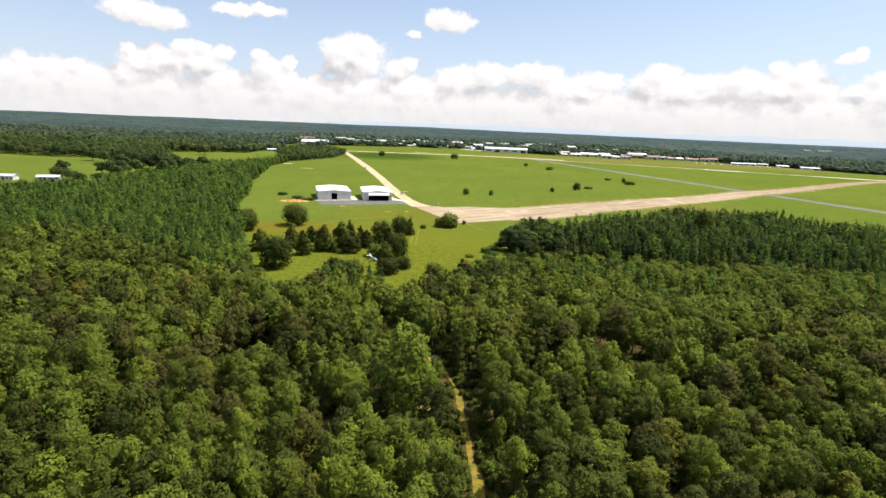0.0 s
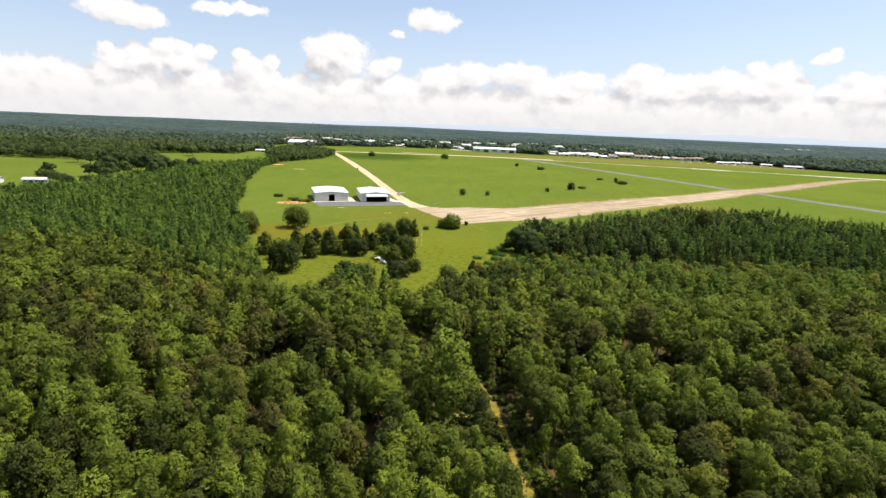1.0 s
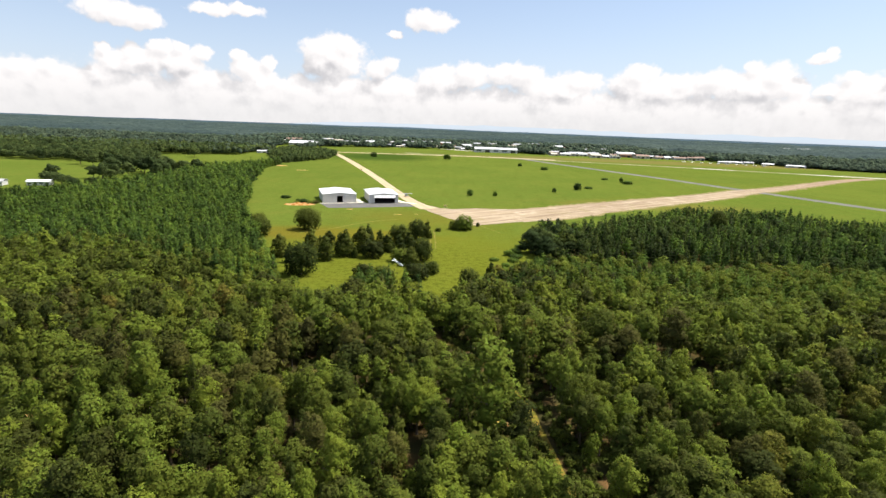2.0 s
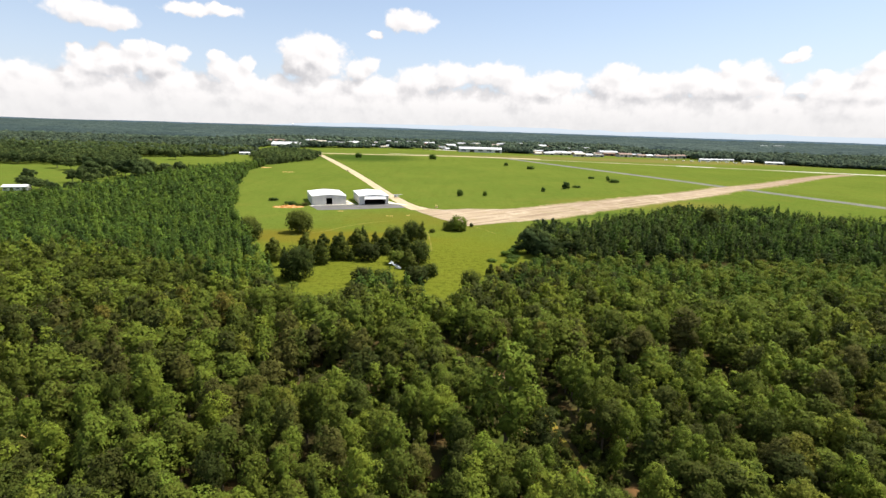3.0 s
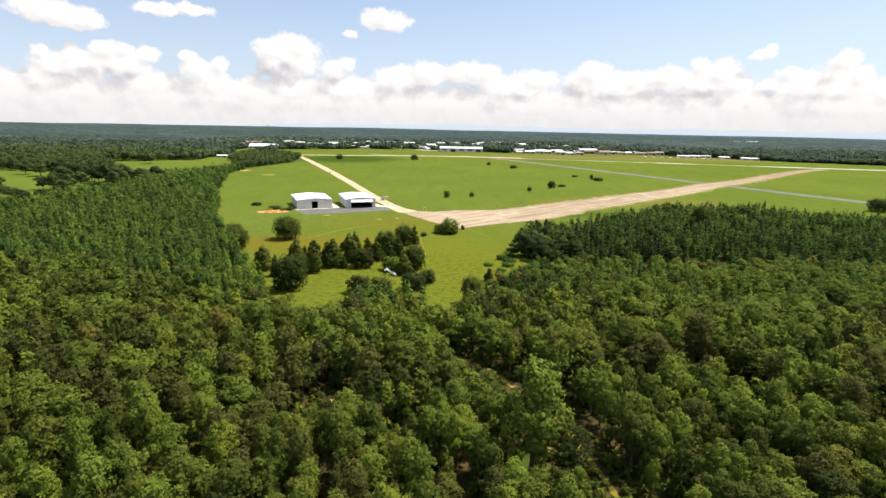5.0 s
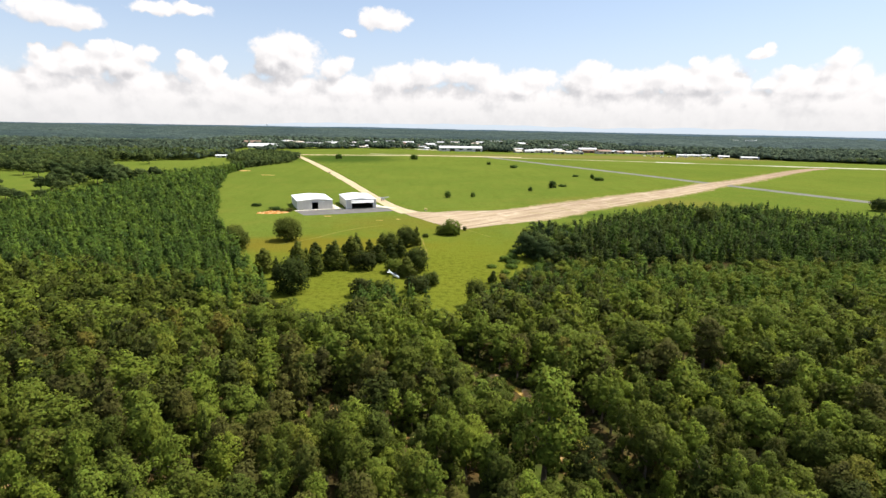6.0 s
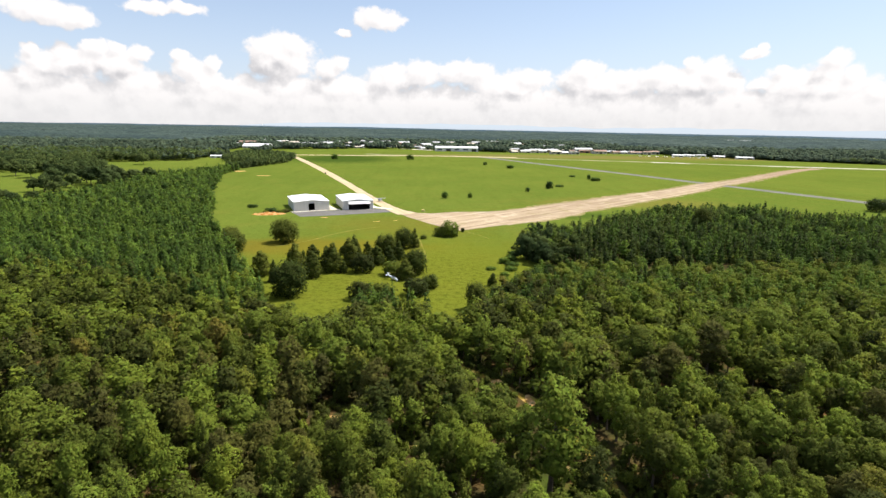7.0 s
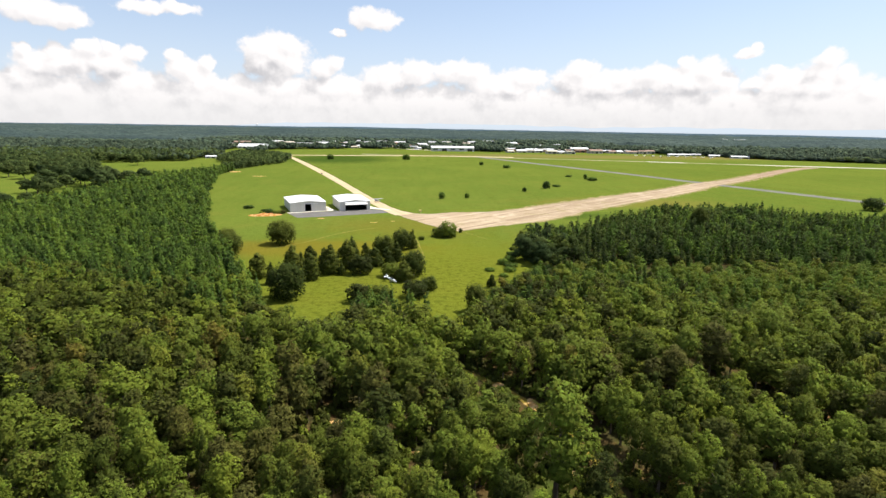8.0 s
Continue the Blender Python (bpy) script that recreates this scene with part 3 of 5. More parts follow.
def leaves(rng, centers, radii, n, size, up=0.35, shell=0.7, low=-0.25, stand=0.0, cores=4):
    """n leaf clumps over a heap of rounded masses: corners, triangles and the way each faces out of the crown."""
    centers, radii = np.asarray(centers, float), np.asarray(radii, float)
    w = radii[:, 0] * radii[:, 2]
    k = rng.choice(len(centers), n, p=w / w.sum())
    d = rng.normal(size=(n, 3))
    d[:, 2] = np.where(d[:, 2] < low, -d[:, 2], d[:, 2])
    d /= np.linalg.norm(d, axis=1)[:, None]
    p = centers[k] + d * radii[k] * (shell + (1 - shell) * rng.random((n, 1)) ** 0.6)
    nrm = d * 1.0 + rng.normal(size=(n, 3)) * 0.3 + np.array([0, 0, up])
    nrm /= np.linalg.norm(nrm, axis=1)[:, None]
    t1 = np.cross(nrm, rng.normal(size=(n, 3)))
    t1 /= np.linalg.norm(t1, axis=1)[:, None]
    t1 = t1 * (1 - stand) + (np.array([0, 0, 1]) - nrm * nrm[:, 2:]) * 1.6 * stand
    t1 /= np.linalg.norm(t1, axis=1)[:, None]
    t2 = np.cross(nrm, t1)
    s = size * (0.5 + 1.0 * rng.random((n, 1)))
    a, b = t1 * s * (1 + 0.3 * stand), t2 * s * (0.55 + 0.4 * rng.random((n, 1))) * (1 - 0.35 * stand)
    lift = nrm * s * 0.3
    # each clump is two separate sprays that part from one another
    q = p + rng.normal(size=(n, 3)) * size * 0.55
    v = np.stack([p + a - lift, p + b * 0.9 + lift * 0.3, p - a * 0.25 - b * 0.8, q - a, q - b * 0.9 + lift * 0.4, q + a * 0.25 + b * 0.8 - lift], 1).reshape(-1, 3)
    # the dense inside of the crown, which the light does not pass
    big = np.argsort(-w)[:cores]
    mid, reach = centers.mean(0), np.abs(p - centers.mean(0)).max(0)
    o = d * 0.75 + (p - mid) / reach * 0.55 + np.array([0, 0, 0.15])
    o /= np.linalg.norm(o, axis=1)[:, None]
    o = np.concatenate([np.repeat(o, 6, axis=0)] + [SOLID for i in big])
    v = np.concatenate([v] + [centers[i] + SOLID * radii[i] * 0.56 for i in big])
    return v, np.arange(len(v)).reshape(-1, 3), o


def broad_masses(rng, h, r, base):
    """Masses of a broadleaf crown: a slim tapering heart with many uneven lobes pushed out of it and a few shoots above."""
    c, rad = [], []
    for z, q in ((0.20, 0.60), (0.44, 0.70), (0.66, 0.64), (0.83, 0.46)):
        q *= 0.9 + 0.25 * rng.random()
        c.append(((rng.random() - 0.5) * r * 0.35, (rng.random() - 0.5) * r * 0.35, base + (h - base) * z))
        rad.append((q * r, q * r, (h - base) * 0.18))
    for i in range(19):
        a, z = i * 2.4 + rng.random() * 0.8, rng.random() ** 0.8
        q = r * math.sqrt(1 - 0.8 * z * z) * (0.62 + 0.40 * rng.random())
        s = r * (0.13 + 0.20 * rng.random())
        c.append((q * math.cos(a), q * math.sin(a), base + (h - base) * (0.12 + 0.76 * z)))
        rad.append((s, s, s * (0.8 + 0.6 * rng.random())))
    for i in range(3):
        a, s = rng.random() * 6.3, r * (0.10 + 0.10 * rng.random())
        c.append((r * 0.3 * math.cos(a), r * 0.3 * math.sin(a), base + (h - base) * (0.90 + 0.08 * rng.random())))
        rad.append((s, s, s * 1.6))
    return c, rad


def pine_masses(rng, h, r, base, point=1.15):
    """Whorls of drooping boughs that narrow to a tip."""
    c, rad = [], []
    n = 11
    for i in range(n):
        z = i / (n - 1)
        q = r * (1 - z) ** point
        for j in range(3 if z < 0.75 else 1):
            a = i * 1.3 + j * 2.1 + rng.random() * 0.7
            k = q * (0.45 + 0.2 * rng.random()) if z < 0.75 else 0
            s = q * 0.52 + 0.18
            c.append((k * math.cos(a), k * math.sin(a), base + (h - base) * z * 0.97))
            rad.append((s, s, (h - base) / n * 0.95))
    return c, rad


def cedar_masses(rng, h, r):
    """A plump pointed crown down to the ground."""
    c, rad = [], []
    for z, q in ((0.09, 0.82), (0.23, 0.90), (0.39, 0.78), (0.55, 0.60), (0.71, 0.40), (0.87, 0.20)):
        c.append(((rng.random() - 0.5) * r * 0.15, (rng.random() - 0.5) * r * 0.15, h * z))
        rad.append((q * r, q * r, h * 0.13))
    for i in range(16):
        a, z = i * 2.4 + rng.random() * 0.6, 0.06 + 0.8 * rng.random()
        q = r * 0.82 * max(0.12, 1 - z * 0.98) ** 0.75
        s = r * (0.16 + 0.12 * rng.random())
        c.append((q * math.cos(a), q * math.sin(a), h * z))
        rad.append((s, s, s * 1.3))
    return c, rad


def bush_masses(rng, h, r):
    """A full round crown down to the ground with small lobes all over."""
    c, rad = [(0, 0, h * 0.48)], [(r * 0.84, r * 0.84, h * 0.47)]
    for i in range(7):
        a = i * 0.9 + rng.random()
        c.append((r * 0.52 * math.cos(a), r * 0.52 * math.sin(a), h * 0.2))
        rad.append((r * 0.36, r * 0.36, h * 0.2))
    for i in range(13):
        a, z = i * 2.4, -0.55 + 1.5 * (i + 0.5) / 13
        k = math.sqrt(max(0.05, 1 - z * z)) * (0.58 + 0.16 * rng.random())
        s = 0.24 + 0.16 * rng.random()
        c.append((r * k * math.cos(a), r * k * math.sin(a), h * (0.48 + 0.36 * z)))
        rad.append((r * s, r * s, h * s * 0.6))
    return c, rad


def trunk_mesh(name, h, r, limbs=4, seed=0):
    rng = random.Random(seed)
    bm = bmesh.new()
    top = (rng.uniform(-0.2, 0.2), rng.uniform(-0.2, 0.2), h)
    cone(bm, (0, 0, -0.3), (0, 0, h * 0.3), r * 1.25, r * 0.85, 7)
    cone(bm, (0, 0, h * 0.3), top, r * 0.85, r * 0.25, 7)
    for i in range(limbs):
        a, z = i * 2.3 + rng.random(), h * (0.35 + 0.12 * i)
        cone(bm, (0, 0, z), (math.cos(a) * h * 0.2, math.sin(a) * h * 0.2, z + h * 0.16), r * 0.4, r * 0.12, 5)
    me = bpy.data.meshes.new(name)
    bm.to_mesh(me)
    bm.free()
    me.materials.append(BARK)
    return me


def template(kind, rng, n, size, low=-0.25, cores=4):
    """Corners and triangles of a crown for a tree 10 m high (a bush 3 m)."""
    if kind == "broad":
        return leaves(rng, *broad_masses(rng, 10, 3.1 + 0.5 * rng.random(), 1.5 if low > -0.7 else 0.2), n, size, 0.35, 0.7, low, 0.0, cores)
    if kind == "shade":
        return leaves(rng, *broad_masses(rng, 10, 3.4, 2.2), n, size, 0.35, 0.7, -0.6, 0.0, cores)
    if kind == "pine":
        return leaves(rng, *pine_masses(rng, 10, 2.0 + 0.3 * rng.random(), 1.4), n, size * 0.95, 0.25, 0.7, low, 0.8, cores + 1)
    if kind == "cedar":
        return leaves(rng, *cedar_masses(rng, 10, 3.0), n, size * 0.85, 0.2, 0.8, low, 0.35, cores * 2)
    return leaves(rng, *bush_masses(rng, 3, 2.0), n, size, 0.35, 0.75, low, 0.0, cores)


rng = np.random.default_rng(11)
NEAR, MID, SEMI, OFF, FARTHER, TINY = {}, {}, {}, {}, {}, {}
for kind in ("broad", "pine", "cedar", "bush"):
    small = 0.45 if kind == "bush" else 1.0
    NEAR[kind] = [template(kind, rng, int((1500 if kind == "broad" else 1150) * small), 0.205, -0.3, 3) for _ in range(6)]
    MID[kind] = [template(kind, rng, int((430 if kind == "broad" else 340) * small), 0.35, -0.3, 3) for _ in range(6)]
    SEMI[kind] = [template(kind, rng, int(230 * small), 0.44, -0.3, 2) for _ in range(6)]
    OFF[kind] = [template(kind, rng, int(116 * small), 0.62, -0.3, 2) for _ in range(5)]
    FARTHER[kind] = [template(kind, rng, int(60 * small), 1.0, -0.25, 1) for _ in range(5)]
    TINY[kind] = [template(kind, rng, int(20 * small), 1.4, -0.25, 0) for _ in range(5)]


class Wood:
    """Gathers trees that are joined into one object of many."""

    def __init__(self):
        self.v, self.q, self.m, self.t, self.o, self.count = [], [], [], [], [], 0

    def add(self, shape, x, y, z, sx, sz, turn, tint, mat=0):
        v, q, o = shape
        if q.shape[1] == 4:
            q = np.concatenate([q[:, :3], q[:, [0, 2, 3]]])
        c, s = math.cos(turn) * sx, math.sin(turn) * sx
        w = np.column_stack([v[:, 0] * c - v[:, 1] * s + x, v[:, 0] * s + v[:, 1] * c + y, v[:, 2] * sz + z])
        self.v.append(w), self.q.append(q + self.count), self.m.append(np.full(len(q), mat)), self.t.append(np.full(len(v), tint))
        c, s = math.cos(turn), math.sin(turn)
        self.o.append(np.column_stack([o[:, 0] * c - o[:, 1] * s, o[:, 0] * s + o[:, 1] * c, o[:, 2]]).astype(np.float32))
        self.count += len(v)

    def build(self, name, mats, label, category):
        me = mesh_arrays(name, np.concatenate(self.v), None, mats, np.concatenate(self.m), np.concatenate(self.t), np.concatenate(self.q), np.concatenate(self.o))
        ob = new(name, me)
        return tagged(ob, label, category, kind="stuff")


def stem_shape():
    v, q = [], []
    for z, r in ((-0.2, 0.2), (7.5, 0.06)):
        v += [(r * math.cos(k * math.tau / 4), r * math.sin(k * math.tau / 4), z) for k in range(4)]
    q = [(k, (k + 1) % 4, 4 + (k + 1) % 4, 4 + k) for k in range(4)]
    v = np.array(v)
    return v, np.array(q), v * np.array([1, 1, 0]) + 0.001


STEM = stem_shape()


def tone(x, y, spread=0.5):
    """A tint that drifts over the woods and differs from tree to tree."""
    v = 0.45 + 0.6 * noise.noise((x * 0.022, y * 0.022, 4.0)) + random.uniform(-spread, spread) * 0.9
    return 0.99 if random.random() < 0.006 else min(0.92, max(0.02, v))


def tree_thing(kind, name, x, y, w, h, label, group, seed, n=620, mat=None):
    """One tree or bush of its own: trunk and crown. w, h: its width and height."""
    r = np.random.default_rng(seed)
    mat = mat or {"broad": LEAF, "shade": FARGREEN, "round": CEDAR, "cedar": CEDAR, "bush": LEAF}[kind]
    bushy = kind in ("round", "bush")
    t = thing(name, pose(x, y, 0, rz=seed * 47 % 360), label, "bush" if kind == "bush" else "tree", group)
    size = (2.6 if kind == "cedar" else 2.2) * math.sqrt((w * h * 2.2) / n)
    v, q, o = template("bush" if bushy else kind, r, n, 0.3, -0.95)
    leaf, core = v[:6 * n], v[6 * n:]
    mid = leaf.reshape(-1, 3, 3).mean(1)[:, None]
    half, top = np.percentile(np.abs(mid[..., :2]), 96), np.percentile(mid[..., 2], 99)
    grow = np.array([w / 2 / half, w / 2 / half, h / top])
    v = np.concatenate([(mid * grow + (leaf.reshape(-1, 3, 3) - mid) * size / 0.55).reshape(-1, 3), core * grow])
    v[:, 2] = np.maximum(v[:, 2], 0.05)
    part("crown", mesh_arrays("crown", v, None, (mat,), tris=q, out=o), None, t)
    part("trunk", trunk_mesh("trunk", h * 0.6, 0.028 * h, 3, seed), None, t)
    return t


# single trees and bushes of the clearing: place, width, height
CLEARING_BROAD = [(-74, 261, 11.6, 11.4), (-54, 180, 10.7, 12.0), (-24, 242, 8.9, 8.3), (-11, 206, 8.6, 9.8), (-92, 242, 8.9, 9.2), (-16, 249, 8.3, 9.5), (-98, 256, 8.0, 8.5), (8, 165, 6.0, 8.8), (148, 281, 9.0, 15.5), (38, 228, 9.0, 10.2), (42.5, 220, 9.0, 9.6), (40, 241, 8.0, 9.0), (45, 232, 8.5, 10.0)]
CLEARING_CEDAR = [(-70, 204, 7.2, 9.0), (-63, 196, 3.8, 7.5), (-59, 213, 7.1, 9.8), (-57, 219, 3.4, 5.8), (-50, 201, 6.2, 9.6), (-54, 225, 5.8, 6.9), (-44, 210, 7.8, 10.4),
                  (-39, 207, 2.5, 4.7), (-38, 217, 8.0, 10.8), (-37, 230, 5.1, 9.6), (-27, 220, 6.5, 7.5), (-22, 223, 4.9, 6.8), (-18, 228, 5.1, 7.8), (-11, 251, 4.2, 8.6),
                  (-15, 199, 6.6, 7.2), (-47, 217, 5.0, 8.0), (17, 190, 3.2, 4.6), (43, 259, 4.3, 6.8), (-31, 226, 5.0, 8.0)]
CLEARING_BUSH = [(-32, 209, 8.5, 7.4), (-20, 204, 6.8, 5.5), (-6, 188, 5.6, 4.7), (-6, 270, 3.0, 2.1), (4, 278, 8.0, 5.0), (8, 277, 9.0, 7.9), (-11, 180, 8.0, 5.8), (16, 288, 1.9, 2.4), (-30, 176, 7.0, 6.0), (-22, 172, 7.0, 6.5), (27, 222, 4.0, 2.4), (31, 226, 4.6, 2.6), (20, 212, 4.0, 1.2), (28, 211, 5.0, 1.6), (24, 203, 3.6, 1.5), (34, 236, 5.0, 2.0), (30, 218, 6.0, 1.5)]
AIRFIELD_BUSH = [(15, 422, 5.0, 5.4), (36, 426, 3.5, 4.2), (93, 469, 3.5, 4.3), (120, 495, 6.6, 6.8), (134, 509, 7.5, 2.3), (179, 613, 6.8, 2.3), (190, 587, 3.9, 5.8),
                 (192, 571, 10.5, 3.9), (128, 733, 10.2, 4.4), (100, 786, 5.8, 4.8), (-12, 885, 11.1, 8.7), (-136, 878, 10.0, 8.6), (334, 369, 12.7, 9.5)]
for i, (x, y, w, h) in enumerate(CLEARING_BROAD):
    edge = 25 < x < 60
    tree_thing("broad" if edge else "round", "broadleaf_tree", x, y, w * (1.1 if edge else 1), h, "dense green broadleaf tree at the edge of the forest" if edge else "dense round green broadleaf tree standing in the grass", "trees of the clearing", 100 + i, 2000, FARGREEN if edge else None)
for i, (x, y, w, h) in enumerate(CLEARING_CEDAR):
    tree_thing("cedar", "cedar_tree", x, y, w, h * 1.04, "dark green bushy cedar tree in the clearing", "cedars of the clearing", 200 + i, 1000)
for i, (x, y, w, h) in enumerate(CLEARING_BUSH):
    tree_thing("bush", "bush", x, y, w, h, "rounded dark green bush in the grass", "bushes of the clearing", 300 + i, 700, PINE if x > 18 else None)
for i, (x, y, w, h) in enumerate(AIRFIELD_BUSH):
    tree_thing("round" if x > 300 else "bush", "bush", x, y, w, h, "lone dark green bush on the open airfield", "bushes on the airfield", 400 + i, 420 if x < 300 else 1500, PINE if x < 300 else DARKPINE)

# ---- woods ----
near_wood, young_wood, plantation, dark_wood, undergrowth = Wood(), Wood(), Wood(), Wood(), Wood()
SORTS = {"broad": ("forest_tree", "broad", "leafy green broadleaf forest tree with a rounded crown", 6),
         "bright": ("forest_tree", "broad", "light yellowish green broadleaf forest tree in full leaf", 3),
         "olive": ("forest_tree", "broad", "dull olive brown broadleaf forest tree with a loose crown", 3),
         "cedar": ("cedar_tree", "cedar", "dark olive cedar among the broadleaf trees", 5)}
LEAVES = {"broad": LEAF, "bright": BRIGHT, "olive": OLIVE, "cedar": CEDAR}
single = dict.fromkeys(SORTS, 0)
MASTER = {}


def master(kind, i):
    """The first of a sort of forest tree; the rest are copies of it."""
    if (kind, i) not in MASTER:
        name, form, label, _ = SORTS[kind]
        t = thing(name, pose(0, 0, 0), label, "tree", "trees of the near forest")
        v, q, o = NEAR[form][i]
        part("crown", mesh_arrays("crown", v, None, (LEAVES[kind],), tris=q, out=o), None, t)
        part("trunk", trunk_mesh("trunk", 7.5, 0.22, 4, i), None, t)
        MASTER[kind, i] = [t, False]
    return MASTER[kind, i]


def plant_single(kind, x, y, sx, sz, turn):
    entry = master(kind, random.randrange(SORTS[kind][3]))
    m = Matrix.LocRotScale((x, y, 0), Euler((0, 0, turn)), (sx, sx, sz))
    if entry[1]:
        copy_thing(entry[0], m @ Matrix.Diagonal((1 / entry[0].scale.x, 1 / entry[0].scale.y, 1 / entry[0].scale.z, 1)))
    else:
        entry[0].matrix_world, entry[1] = m, True
    single[kind] += 1


def in_view(x, y):
    return 4 - 0.96 * (y + 8) < x < max(30 + 0.79 * (y + 6), 1.02 * (y - 12) - 4)


def shape_for(kind, y):
    pool = MID if y < 130 else SEMI if y < 215 else OFF if y < 340 else FARTHER
    return random.choice(pool[kind])


# trees that stand out of the near forest: place, width, height; one overtops the rest beside the track
CEDARS_OUT = [(-18.4, 88.9, 6.4, 12.2), (-6.1, 70.9, 5.4, 11.6), (0, 75.6, 5.8, 9.6), (33.1, 86.3, 6.4, 11.5), (31.8, 74.6, 8.2, 10.2), (41.2, 83.8, 3.9, 10.2), (43.9, 84.4, 4.0, 9.2),
              (-53.1, 64.9, 6.6, 10.6), (-62.3, 69.7, 6.0, 11.0), (48.3, 80, 4.8, 7.8), (-11.1, 83.8, 6.2, 9.3), (55.7, 67.8, 4.3, 9.3), (-22.2, 73.9, 4.8, 8.8)]
OLIVES_OUT = [(70, 88.2, 8.2, 12.6), (50.2, 71.3, 6.2, 9.2), (-36, 73.2, 7.0, 9.8), (57.7, 119.5, 9.2, 13.2), (83.3, 99.6, 8.0, 12.8), (-20.4, 104.4, 7.4, 11.8), (-25.5, 91.4, 6.0, 7.8),
              (3.7, 101.9, 4.9, 6.8), (42.7, 109.8, 8.3, 11.8)]
BRIGHT_OUT = [(8.7, 79.2, 12.5, 20.5), (-40.6, 78, 6.2, 11.4), (3.5, 69, 6.4, 10.4), (-34.8, 123.4, 8.5, 13.2), (30.2, 99.4, 6.5, 7.4), (-14, 60.9, 6.4, 12.4), (45.9, 102.1, 4.5, 5.4), (-51.4, 96.4, 8.7, 11.8), (-26.1, 70.1, 5.1, 9.8),
              (94.9, 132.6, 11, 11.3), (40.6, 68.3, 4.7, 8.8), (-2.5, 96.2, 7.0, 8.3), (50.9, 100.4, 6.7, 10.8), (-48.2, 78.3, 6.5, 10.8)]
GREENS_OUT = [(-55, 85.4, 7.5, 12.4), (-79.3, 108.2, 9, 11.8), (-50.7, 132.6, 8, 12), (-44.5, 132.8, 8, 11.6), (38.8, 117.6, 8.5, 13), (78.1, 127.2, 9, 13.2), (56.2, 88.9, 5.8, 11.8),
              (71.4, 106.4, 7, 10.4), (14.6, 76.7, 6.0, 10.2), (-66.9, 78, 7.5, 12.4), (-54.3, 68.8, 7.5, 12.4), (24.5, 101.2, 6.5, 8), (-13.7, 108.5, 8, 11)]
GREENS_OUT += [(-12.1, 74.3, 7.1, 10.8), (-70.7, 87.9, 10, 11.8), (-74.5, 76.5, 7.9, 11.8), (-29.2, 114.3, 10.1, 12.3), (8.9, 124.7, 9.0, 10.3), (22.4, 114.6, 10.0, 12.8), (49.5, 118.2, 8.5, 12.8), (25.4, 93.9, 5.4, 9.8),
               (-66.2, 101.6, 10.9, 12.3), (-63.7, 83.6, 8.3, 11.8), (59.2, 78.5, 7.3, 9.8), (10.1, 65.2, 6.1, 10.3), (-41.6, 90.6, 8.1, 11.8), (-9.0, 63.7, 5.9, 10.8)]
for kind, rows in (("cedar", CEDARS_OUT), ("olive", OLIVES_OUT), ("bright", BRIGHT_OUT), ("broad", GREENS_OUT)):
    for i, (x, y, w, h) in enumerate(rows):
        plant_single(kind, x, y, w / 6.3, h / 9.8, i * 1.7)
OUT = [(x, y, 0.34 * w + 0.9) for x, y, w, h in CEDARS_OUT + OLIVES_OUT + BRIGHT_OUT + GREENS_OUT]
BIG = [(38, 228, 4), (42.5, 220, 4), (40, 241, 4), (45, 232, 4), (-54, 180, 8), (-92, 242, 4), (148, 281, 4)] + OUT


def low_growth(px, py):
    """The greatest height of the young trees beside the track and the bare hollows."""
    top = 99.0
    for hx, hy, rx, ry in HOLLOWS:
        d = hy + ry - py
        if -0.3 < d < 22 and -rx - 1.9 - 0.2 * max(d, 0) < px - hx < rx + 1.9 + 0.1 * max(d, 0):
            top = min(top, 0.48 * max(0, d - ry))
    beside = near_line(TRACK, px, py)
    if 57 < py < 92 and beside < 5.0:
        top = min(top, 0.8 + max(0, beside - 1.6) * (1.3 if px < 22 else 2.2))
    return top


